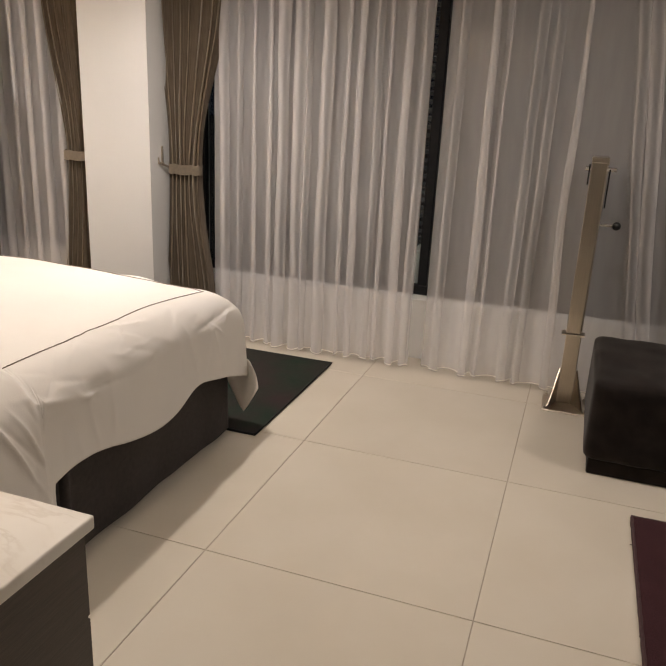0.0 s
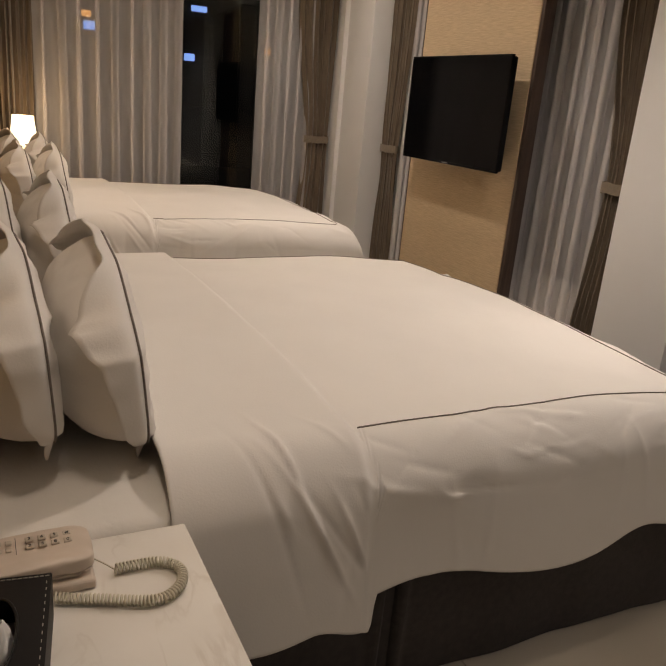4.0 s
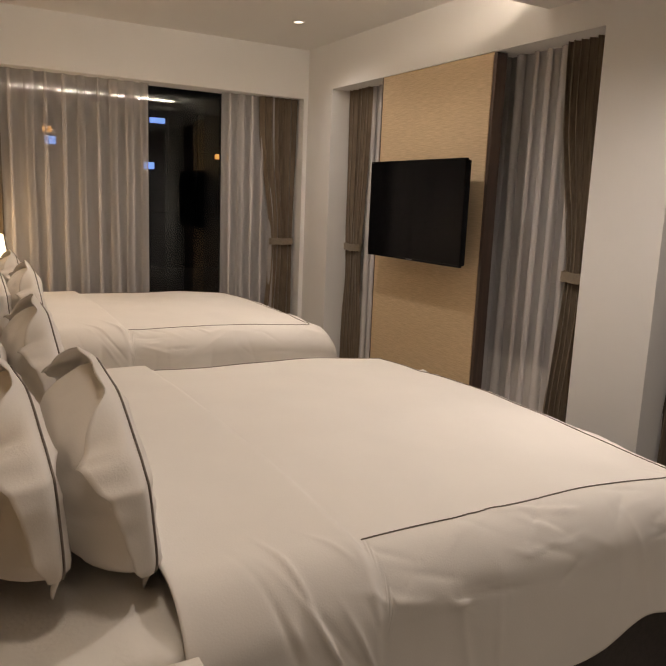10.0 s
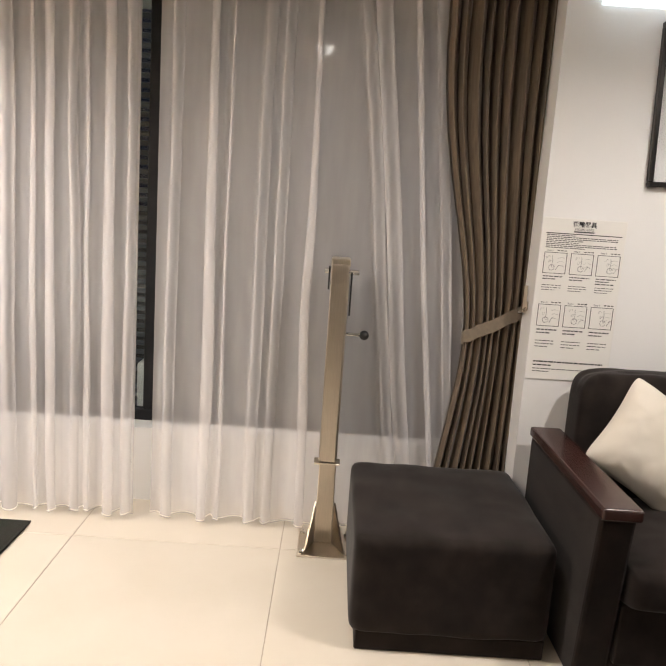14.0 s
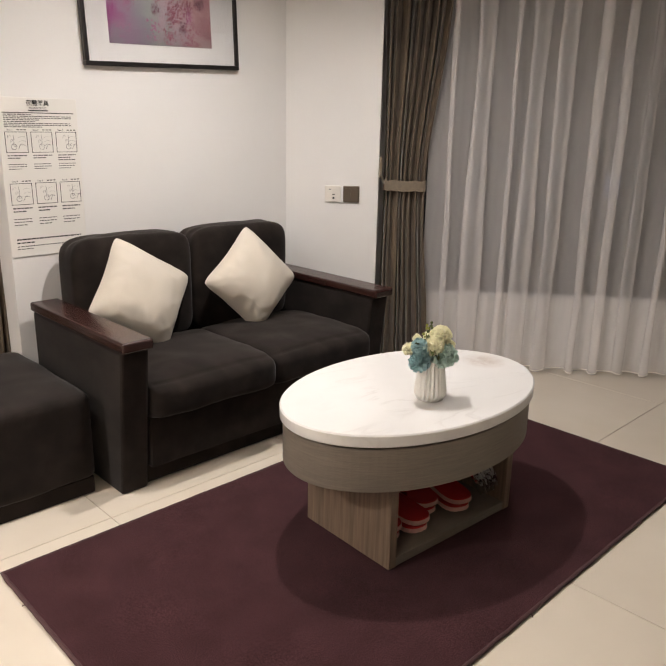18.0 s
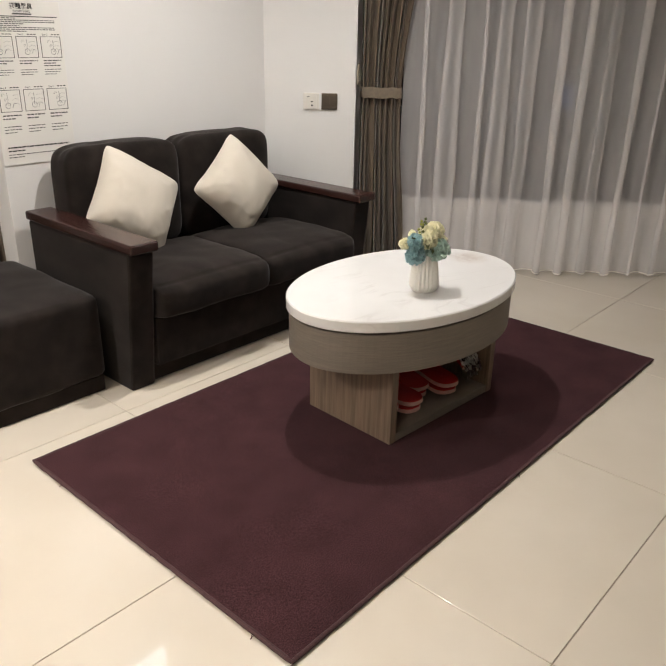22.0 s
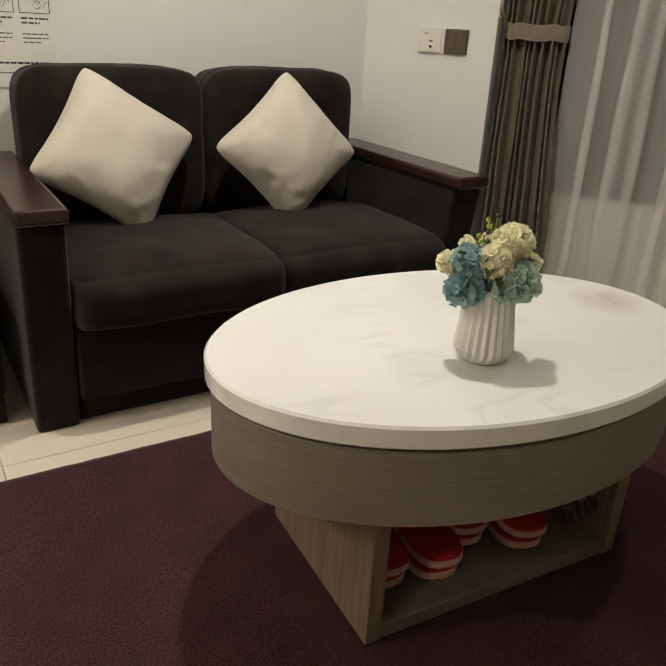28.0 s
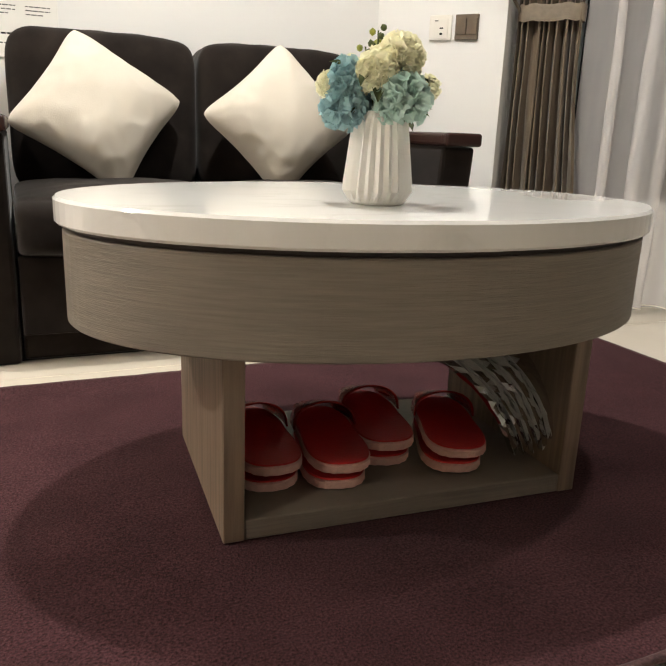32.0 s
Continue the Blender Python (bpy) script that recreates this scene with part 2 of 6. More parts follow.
def marble(name, base, cloud, vein, rough, scale, amount, bare=0.5):
    """Polished stone: cloudy ground with thin broken veins along a slant."""
    m = material(name, base, rough, second=cloud, scale=scale, detail=8, spec=0.5)
    t = m.node_tree
    b = t.nodes["Principled BSDF"]
    ground = b.inputs["Base Color"].links[0].from_socket
    co, mp, n, mask = t.nodes.new("ShaderNodeTexCoord"), t.nodes.new("ShaderNodeMapping"), t.nodes.new("ShaderNodeTexNoise"), t.nodes.new("ShaderNodeTexNoise")
    mp.inputs["Rotation"].default_value = (0, 0, radians(35))
    mp.inputs["Scale"].default_value = (1, 2.6, 1)
    n.inputs["Scale"].default_value, n.inputs["Detail"].default_value, n.inputs["Distortion"].default_value = scale * 0.8, 7.0, 1.0
    mask.inputs["Scale"].default_value = scale * 1.3
    t.links.new(co.outputs["Object"], mp.inputs["Vector"])
    t.links.new(mp.outputs[0], n.inputs["Vector"])
    t.links.new(co.outputs["Object"], mask.inputs["Vector"])
    sub_, ab, thin, gate, mul = [t.nodes.new("ShaderNodeMath") for _ in range(5)]
    sub_.operation, ab.operation, mul.operation, gate.operation = "SUBTRACT", "ABSOLUTE", "MULTIPLY", "MULTIPLY"
    sub_.inputs[1].default_value = 0.5
    t.links.new(n.outputs["Fac"], sub_.inputs[0])
    t.links.new(sub_.outputs[0], ab.inputs[0])
    mr, mg = t.nodes.new("ShaderNodeMapRange"), t.nodes.new("ShaderNodeMapRange")
    mr.inputs["From Min"].default_value, mr.inputs["From Max"].default_value, mr.inputs["To Min"].default_value, mr.inputs["To Max"].default_value = 0.0, 0.035, 1.0, 0.0
    mg.inputs["From Min"].default_value, mg.inputs["From Max"].default_value = bare, bare + 0.16
    t.links.new(ab.outputs[0], mr.inputs["Value"])
    t.links.new(mask.outputs["Fac"], mg.inputs["Value"])
    t.links.new(mr.outputs[0], mul.inputs[0])
    t.links.new(mg.outputs[0], mul.inputs[1])
    gate.inputs[1].default_value = amount
    t.links.new(mul.outputs[0], gate.inputs[0])
    mix = t.nodes.new("ShaderNodeMix")
    mix.data_type = "RGBA"
    t.links.new(gate.outputs[0], mix.inputs["Factor"])
    t.links.new(ground, mix.inputs["A"])
    mix.inputs["B"].default_value = (*vein, 1)
    t.links.new(mix.outputs["Result"], b.inputs["Base Color"])
    return m


M_MARBLE = marble("white_marble", (0.77, 0.76, 0.74), (0.72, 0.705, 0.685), (0.50, 0.47, 0.45), 0.06, 3.4, 0.30, 0.48)
# a rusty inclusion near one end of the oval top
mt = M_MARBLE.node_tree
inc_co, inc_d, inc_n, inc_r, inc_g, inc_m = [mt.nodes.new("ShaderNode" + k) for k in ("TexCoord", "VectorMath", "TexNoise", "MapRange", "Math", "Mix")]
inc_d.operation, inc_g.operation, inc_m.data_type = "DISTANCE", "MULTIPLY", "RGBA"
inc_d.inputs[1].default_value = (0.375, 0.015, 0.463)
inc_n.inputs["Scale"].default_value, inc_n.inputs["Detail"].default_value, inc_n.inputs["Distortion"].default_value = 26.0, 6.0, 1.5
inc_r.inputs["From Min"].default_value, inc_r.inputs["From Max"].default_value, inc_r.inputs["To Min"].default_value, inc_r.inputs["To Max"].default_value = 0.005, 0.085, 1.1, 0.0
mt.links.new(inc_co.outputs["Object"], inc_d.inputs[0])
mt.links.new(inc_co.outputs["Object"], inc_n.inputs["Vector"])
mt.links.new(inc_d.outputs["Value"], inc_r.inputs["Value"])
mt.links.new(inc_r.outputs[0], inc_g.inputs[0])
mt.links.new(inc_n.outputs["Fac"], inc_g.inputs[1])
mt.links.new(inc_g.outputs[0], inc_m.inputs["Factor"])
mt.links.new(mt.nodes["Principled BSDF"].inputs["Base Color"].links[0].from_socket, inc_m.inputs["A"])
inc_m.inputs["B"].default_value = (0.40, 0.29, 0.22, 1)
mt.links.new(inc_m.outputs["Result"], mt.nodes["Principled BSDF"].inputs["Base Color"])
M_HONED = marble("honed_white_marble", (0.80, 0.76, 0.70), (0.73, 0.68, 0.61), (0.58, 0.51, 0.43), 0.30, 6.0, 0.42, 0.45)
M_LOUVRE = material("grey_blue_louvre", (0.10, 0.12, 0.15), 0.5, vary=0.2, scale=6)
M_APRON = wood_grain("grey_oak_veneer", (0.218, 0.184, 0.148), (0.172, 0.144, 0.116), 0.5, 5, (2.5, 2.5, 60), bump=0.3)
M_LEG = wood_grain("brown_ash_veneer", (0.270, 0.195, 0.135), (0.155, 0.108, 0.074), 0.5, 5, (16, 16, 0.9))
M_NIGHT = wood_grain("dark_walnut_veneer", (0.060, 0.040, 0.031), (0.040, 0.027, 0.021), 0.45, 6, (2, 2, 26))
M_CERAMIC = material("white_glazed_ceramic", (0.84, 0.82, 0.77), 0.32, vary=0.02, scale=5, spec=0.5)
M_RED = material("red_rubber", (0.60, 0.024, 0.022), 0.5, second=(0.50, 0.018, 0.018), scale=14, bump=0.2, bump_scale=160)
M_JELLY = material("red_jelly_rubber", (0.62, 0.030, 0.024), 0.22, vary=0.15, scale=14)
M_JELLY.node_tree.nodes["Principled BSDF"].inputs["Transmission Weight"].default_value = 0.45
M_PINK = material("pale_pink_foam", (0.78, 0.47, 0.40), 0.8, vary=0.1, scale=40, bump=0.5, bump_scale=220)
M_FILM = clear_glass("clear_plastic_film", (0.93, 0.94, 0.93), 0.06)
M_PHONE = material("beige_phone_plastic", (0.63, 0.53, 0.44), 0.35, vary=0.05, scale=12)
M_KEY = material("grey_phone_keys", (0.55, 0.47, 0.38), 0.4, vary=0.1, scale=30)
M_INK = material("black_ink", (0.015, 0.015, 0.016), 0.7)
M_INKGREY = material("grey_ink", (0.22, 0.21, 0.21), 0.7)
M_INKDARK = material("dark_grey_ink", (0.09, 0.088, 0.088), 0.7)
M_CORD = material("cream_cord", (0.60, 0.54, 0.42), 0.45)
M_LEATHER = material("black_leatherette", (0.010, 0.0085, 0.0080), 0.55, spec=0.25, vary=0.2, scale=40, bump=0.10, bump_scale=500)
M_THREAD = material("white_thread", (0.40, 0.37, 0.33), 0.7)
M_WRAPPED = material("grey_white_slipper_cloth", (0.74, 0.73, 0.70), 0.9, vary=0.2, scale=30, bump=0.3, bump_scale=150)
M_TISSUE = material("white_tissue", (0.86, 0.84, 0.80), 0.9, vary=0.04, scale=30, bump=0.2, bump_scale=120)
M_SIGN = material("white_sign_board", (0.80, 0.78, 0.74), 0.35, vary=0.03, scale=6)
M_PLATE = material("white_socket_plastic", (0.78, 0.75, 0.69), 0.35, vary=0.03, scale=10)
M_SWITCH = material("bronze_switch_plastic", (0.125, 0.100, 0.078), 0.32, metal=0.35, vary=0.1, scale=20)
M_PICFRAME = material("black_frame_lacquer", (0.012, 0.010, 0.010), 0.3, vary=0.2, scale=30)
M_CARD = material("white_mount_card", (0.80, 0.78, 0.76), 0.8, vary=0.02, scale=20)
M_SHADE = emitter("glowing_lamp_shade", (1.0, 0.86, 0.62), 5.0)
M_LITSIGN = emitter("lit_sign_face", (0.82, 0.93, 1.0), 6.0)
M_LITSIDE = emitter("lit_sign_casing", (0.82, 0.93, 1.0), 0.9)
M_BULB = emitter("downlight_lens", (1.0, 0.90, 0.76), 5.0)
M_COVE = emitter("cove_strip", (1.0, 0.92, 0.80), 165.0)
M_LEAF = material("green_leaf", (0.060, 0.085, 0.025), 0.5, second=(0.10, 0.12, 0.03), scale=60)
M_BUD = material("yellow_green_bud", (0.36, 0.38, 0.07), 0.6, vary=0.3, scale=80)
M_PETALS = [sheer_cloth(n, tuple((a + b) / 2 for a, b in zip(c, d)), 0.02) for n, c, d in (
    ("cream_petal", (0.97, 0.945, 0.76), (0.95, 0.92, 0.68)),
    ("blue_petal", (0.42, 0.60, 0.62), (0.36, 0.53, 0.56)),
    ("mint_petal", (0.59, 0.73, 0.67), (0.52, 0.68, 0.61)))]

# ---- mesh helpers ----
def mesh_of(name, verts, faces, mat, smooth=False):
    me = bpy.data.meshes.new(name)
    me.from_pydata([tuple(v) for v in verts], [], faces)
    if mat:
        me.materials.append(mat)
    if smooth:
        me.shade_smooth()
    me.update()
    return me


def part(name, source, mat, parent=None, label="", smooth=False):
    """Links a bmesh, a mesh or (verts, faces) as one mesh object under a thing or a part."""
    if isinstance(source, bmesh.types.BMesh):
        me = bpy.data.meshes.new(name)
        source.to_mesh(me)
        source.free()
        me.materials.append(mat)
        if smooth:
            me.shade_smooth()
    elif isinstance(source, tuple):
        me = mesh_of(name, source[0], source[1], mat, smooth)
    else:
        me = source
    ob = new(name, me)
    if parent:
        ob.parent = parent
    if label:
        ob["label"] = label
    return ob


def thing(name, label, category, place=(0, 0, 0), turn=0, group="", kind=""):
    ob = new(name)
    ob.empty_display_size = 0.05
    ob.matrix_world = pose(*place, 0, 0, turn)
    return tagged(ob, label, category, group, kind)


def box(size, at=(0, 0, 0), bevel=0.0, segments=2, turn=None):
    bm = bmesh.new()
    bmesh.ops.create_cube(bm, size=1.0)
    bmesh.ops.scale(bm, vec=size, verts=bm.verts)
    if bevel:
        bmesh.ops.bevel(bm, geom=list(bm.edges), offset=bevel, segments=segments, profile=0.5, affect="EDGES")
    if turn:
        bmesh.ops.rotate(bm, matrix=Euler([radians(a) for a in turn]).to_matrix(), verts=bm.verts)
    bmesh.ops.translate(bm, vec=at, verts=bm.verts)
    return bm


def span(lo, hi, bevel=0.0, segments=2):
    """A box from one corner to the other."""
    return box([b - a for a, b in zip(lo, hi)], [(a + b) / 2 for a, b in zip(lo, hi)], bevel, segments)


def rod(a, b, radius, sides=12, radius2=None):
    a, b = Vector(a), Vector(b)
    bm = bmesh.new()
    bmesh.ops.create_cone(bm, cap_ends=True, segments=sides, radius1=radius, radius2=radius if radius2 is None else radius2, depth=(b - a).length)
    bmesh.ops.transform(bm, matrix=Matrix.Translation((a + b) / 2) @ (b - a).to_track_quat("Z", "Y").to_matrix().to_4x4(), verts=bm.verts)
    return bm


def merged(*some):
    """One bmesh out of several, for one part."""
    out = bmesh.new()
    for bm in some:
        me = bpy.data.meshes.new("piece")
        bm.to_mesh(me)
        bm.free()
        out.from_mesh(me)
        bpy.data.meshes.remove(me)
    return out


def turned(profile, sides=32, flute=0.0, flutes=0, rows=(0, 99)):
    """A solid of revolution from (radius, z) pairs; flute: depth of its pleats."""
    verts, faces = [], []
    for i, (r, z) in enumerate(profile):
        for k in range(sides):
            a = 2 * math.pi * k / sides
            rr = r * (1 - flute * (k % 2)) if flutes and rows[0] <= i < rows[1] else r
            verts.append((rr * math.cos(a), rr * math.sin(a), z))
    for i in range(len(profile) - 1):
        for k in range(sides):
            faces.append((i * sides + k, i * sides + (k + 1) % sides, (i + 1) * sides + (k + 1) % sides, (i + 1) * sides + k))
    return verts, faces


def grid_faces(nu, nv, wrap=False):
    faces = []
    for j in range(nv - 1):
        for i in range(nu if wrap else nu - 1):
            faces.append((j * nu + i, j * nu + (i + 1) % nu, (j + 1) * nu + (i + 1) % nu, (j + 1) * nu + i))
    return faces


def tube(points, radius, sides=6, closed=False):
    """A tube along points."""
    pts = [Vector(p) for p in points]
    verts, n = [], len(pts)
    up = Vector((0, 0, 1))
    for i, p in enumerate(pts):
        d = (pts[(i + 1) % n] - pts[i - 1]) if closed else (pts[min(i + 1, n - 1)] - pts[max(i - 1, 0)])
        d.normalize()
        side = d.cross(up)
        side = side.normalized() if side.length > 1e-4 else Vector((1, 0, 0))
        top = side.cross(d)
        for k in range(sides):
            a = 2 * math.pi * k / sides
            verts.append(p + radius * (math.cos(a) * side + math.sin(a) * top))
    rows = n + 1 if closed else n
    faces = []
    for i in range(rows - 1):
        for k in range(sides):
            faces.append(((i % n) * sides + k, (i % n) * sides + (k + 1) % sides, ((i + 1) % n) * sides + (k + 1) % sides, ((i + 1) % n) * sides + k))
    if not closed:
        faces += [tuple(range(sides))[::-1], tuple((n - 1) * sides + k for k in range(sides))]
    return verts, faces


def solid(ob, thickness, offset=0.0):
    m = ob.modifiers.new("thickness", "SOLIDIFY")
    m.thickness, m.offset = thickness, offset
    return ob


def smoothstep(a, b, x):
    x = min(1.0, max(0.0, (x - a) / (b - a)))
    return x * x * (3 - 2 * x)


def wave(x, y, z=0.0):
    return noise.noise(Vector((x, y, z)))


def facets(x, y, z=0.0):
    """Flat-topped cells with sharp valleys between them, 0 to 1, as in pulled cloth."""
    warp = 0.35 * wave(x * 0.8 + 3.1, y * 0.8, z)
    d = noise.voronoi(Vector((x + warp, y - warp, z)))[0]
    return min(1.0, (d[1] - d[0]) / 0.5)


# ---- structure ----
Y_WALL, X_LEFT, T_WALL = 0.80, -4.43, 0.22
Y_BACK, X_RIGHT = -3.70, 5.90
HEAD_A, HEAD_B = (0.225, -1.860), (-4.44, -1.60)
DIAG = Vector((3.03, 0.80, 0))
D_RUN, D_OUT = Vector((0.643, -0.766, 0)), Vector((0.766, 0.643, 0))
NICHE, WINDOW = (-4.05, -1.60, 2.075), (-1.20, 1.66, 2.115)


def structure(name, bm, mat, label, category="wall", parent=None):
    ob = part(name, bm, mat, parent)
    return tagged(ob, label, category, kind="structure")


wall_window = thing("wall_window", "white painted wall with a window bay and a curtained niche", "wall", kind="structure")
for lo, hi in (
    ((X_LEFT - T_WALL, Y_WALL, 0), (NICHE[0], Y_WALL + T_WALL, 2.6)),
    ((NICHE[0], Y_WALL, NICHE[2]), (NICHE[1], Y_WALL + T_WALL, 2.6)),
    ((NICHE[1], Y_WALL, 0), (WINDOW[0], Y_WALL + 0.62, 2.6)),
    ((WINDOW[0], Y_WALL, WINDOW[2]), (WINDOW[1], Y_WALL + T_WALL, 2.6)),
    ((WINDOW[1], Y_WALL, 0), (3.03, Y_WALL + 0.45, 2.6)),
):
    part("wall_panel", span(lo, hi), M_WALL, wall_window)

# recess behind the window bay: low wall, sides, head, glazing
recess = thing("window_bay", "white window bay with low upstand behind the curtains", "wall", kind="structure")
part("upstand", span((WINDOW[0], 1.17, 0), (WINDOW[1], 1.36, 0.325)), M_WALL, recess)
part("bay_head", span((WINDOW[0], Y_WALL + T_WALL, 2.25), (WINDOW[1], 1.36, 2.6)), M_WALL, recess)
part("bay_side", span((WINDOW[1], Y_WALL + 0.452, 0), (WINDOW[1] + 0.2, 1.36, 2.6)), M_WALL, recess)
part("niche_upstand", span((NICHE[0], 1.17, 0), (NICHE[1], 1.36, 0.36)), M_WALL, recess)
part("niche_head", span((NICHE[0], Y_WALL + T_WALL, 2.25), (NICHE[1], 1.36, 2.6)), M_WALL, recess)
part("niche_side", span((NICHE[0] - 0.2, Y_WALL + T_WALL + 0.002, 0), (NICHE[0], 1.36, 2.6)), M_WALL, recess)


def window(name, origin, run, out, length, z0, z1, posts, label):
    """A dark framed window along run from origin; its glass lies out of the room."""
    win = thing(name, label, "window", kind="structure")
    origin, run, out = Vector(origin), Vector(run), Vector(out)
    turn = math.degrees(math.atan2(run.y, run.x))

    def bar(a, b, za, zb, nm="window_frame", deep=0.05):
        mid = origin + run * (a + b) / 2
        bm = box((b - a, deep, zb - za), (0, 0, (za + zb) / 2), 0.004, 1)
        bmesh.ops.rotate(bm, matrix=Euler((0, 0, radians(turn))).to_matrix(), verts=bm.verts)
        bmesh.ops.translate(bm, vec=mid, verts=bm.verts)
        return part(nm, bm, M_FRAME, win)

    bar(0, length, z0, z0 + 0.05)
    bar(0, length, z1 - 0.05, z1)
    for p in posts:
        bar(p - 0.025, p + 0.025, z0 + 0.05, z1 - 0.05, deep=0.046)
    for a, b in zip(posts[:-1], posts[1:]):
        mid = origin + run * (a + b) / 2
        bm = box((b - a - 0.05, 0.006, z1 - z0 - 0.1), (0, 0, (z0 + z1) / 2))
        bmesh.ops.rotate(bm, matrix=Euler((0, 0, radians(turn))).to_matrix(), verts=bm.verts)
        bmesh.ops.translate(bm, vec=mid, verts=bm.verts)
        pane = part("pane", bm, M_GLASS, win)
        pane.visible_shadow = False
    return win


window("window_1", (WINDOW[0], 1.30, 0), (1, 0, 0), (0, 1, 0), WINDOW[1] - WINDOW[0], 0.325, 2.25, [0.025, 1.36, 2.835], "dark framed window over a low white upstand")
window("window_2", (NICHE[0], 1.30, 0), (1, 0, 0), (0, 1, 0), NICHE[1] - NICHE[0], 0.36, 2.25, [0.025, 0.75, 1.70, 2.425], "dark framed window behind the curtains of the niche")
window("window_3", (X_LEFT - 0.32, -1.75, 0), (0, 1, 0), (-1, 0, 0), 2.52, 0.02, 2.25, [0.025, 1.25, 1.98, 2.495], "tall dark glazed sliding door to a balcony")
window("window_4", DIAG + D_RUN * 0.46 + D_OUT * 0.42, D_RUN, D_OUT, 2.9, 0.36, 2.25, [0.025, 1.0, 1.95, 2.875], "dark framed window in the slanting wall")

# left wall with the tall glazed opening
wall_left = thing("wall_left", "white soffit and wall round a tall glazed opening", "wall", kind="structure")
part("soffit", span((X_LEFT - T_WALL, -1.85, 2.04), (X_LEFT, Y_WALL, 2.6)), M_WALL, wall_left)
part("side_wall", span((X_LEFT - 0.34, 0.765, 0), (X_LEFT, Y_WALL, 2.04)), M_WALL, wall_left)
part("outer_head", span((X_LEFT - 0.40, -1.85, 2.25), (X_LEFT - T_WALL, Y_WALL + 0.1, 2.6)), M_WALL, wall_left)


def wall_along(name, a, b, thick, z0, z1, mat, label, parent=None, push=0.0):
    """A wall whose face runs from a to b, its body behind it on the left of that run."""
    a, b = Vector((*a, 0)), Vector((*b, 0))
    run = b - a
    left = Vector((-run.y, run.x, 0)).normalized()
    bm = box((run.length, thick, z1 - z0), (0, 0, 0))
    bmesh.ops.rotate(bm, matrix=Euler((0, 0, math.atan2(run.y, run.x))).to_matrix(), verts=bm.verts)
    c = (a + b) / 2 + left * (thick / 2 + push)
    bmesh.ops.translate(bm, vec=(c.x, c.y, (z0 + z1) / 2), verts=bm.verts)
    ob = part(name, bm, mat, parent)
    if not parent:
        tagged(ob, label, "wall", kind="structure")
    return ob


wall_along("wall_head", HEAD_B, HEAD_A, -0.12, 0, 2.6, M_PAPER, "headboard wall covered in golden grasscloth wallpaper")
wall_along("wall_slant", tuple((DIAG + D_RUN * 0.46)[:2]), tuple(DIAG[:2]), -0.20, 0, 2.6, M_WALL, "short white slanting wall with a socket and a switch")
slant = thing("wall_slant_window", "white upstand and head of the slanting window wall", "wall", kind="structure")
s0, s1 = DIAG + D_RUN * 0.46, DIAG + D_RUN * 3.36
wall_along("upstand", tuple((s1 + D_OUT * 0.30)[:2]), tuple((s0 + D_OUT * 0.30)[:2]), -0.18, 0, 0.36, M_WALL, "", slant)
wall_along("head", tuple(s1[:2]), tuple(s0[:2]), -0.20, 2.115, 2.6, M_WALL, "", slant)
wall_along("outer_head", tuple((s1 + D_OUT * 0.20)[:2]), tuple((s0 + D_OUT * 0.20)[:2]), -0.35, 2.25, 2.6, M_WALL, "", slant)
wall_along("side", tuple((s0 + D_OUT * 0.55)[:2]), tuple((s0 + D_OUT * 0.20)[:2]), 0.16, 0, 2.6, M_WALL, "", slant)
wall_along("wall_right", (X_RIGHT, Y_BACK), tuple(s1[:2]), -0.2, 0, 2.6, M_WALL, "plain white wall beyond the slanting window")
structure("wall_back", span((-4.9, Y_BACK - 0.2, 0), (X_RIGHT + 0.3, Y_BACK, 2.6)), M_WALL, "plain white back wall of the room")
structure("wall_corridor", span((-4.9, Y_BACK, 0), (-4.7, -1.80, 2.6)), M_WALL, "plain white end wall behind the headboard")

# ceilings: a raised one over the beds, a lower one elsewhere, a lit cove between them
structure("ceiling_high", span((-4.95, -1.95, Z_HIGH), (-1.952, 1.5, Z_HIGH + 0.2)), M_CEIL, "raised white ceiling over the far bed", "ceiling")
structure("ceiling_low", span((-1.95, Y_BACK - 0.2, Z_LOW), (X_RIGHT + 0.3, 2.0, Z_LOW + 0.09)), M_CEIL, "lower white ceiling with recessed downlights", "ceiling")
structure("ceiling_void", span((-1.70, Y_BACK - 0.2, Z_LOW + 0.092), (X_RIGHT + 0.3, 2.0, Z_HIGH + 0.2)), M_CEIL, "closed void above the lower ceiling", "ceiling")
structure("ceiling_corridor", span((-4.95, Y_BACK - 0.2, Z_HIGH), (-1.952, -1.952, Z_HIGH + 0.2)), M_CEIL, "white ceiling behind the headboard wall", "ceiling")
cove = structure("cove_light", span((-1.90, -1.70, Z_LOW + 0.10), (-1.86, 0.72, Z_LOW + 0.115)), M_COVE, "hidden warm light strip above the ceiling edge", "light")

# recessed downlights, the added ones too: trim ring and lens
def downlight(place):
    x, y, z = place
    lamp = thing("downlight", "small recessed round ceiling downlight, lit", "downlight", (x, y, z), group="ceiling downlights")
    ring = turned([(0.030, 0.002), (0.030, -0.004), (0.040, -0.005), (0.043, 0.0)], 28)
    part("trim_ring", ring, M_CEIL, lamp, smooth=True)
    part("lens", rod((0, 0, -0.0008), (0, 0, 0.0012), 0.030, 28), M_BULB, lamp, "glowing warm lens")
    return lamp


for place, watts, colour, spread, radius in DOWNLIGHTS:
    downlight(place)
    spot("downlight_beam", (place[0], place[1], place[2] - 0.008), (place[0], place[1] + 0.01, 0), watts, colour, spread, 0.8, radius)

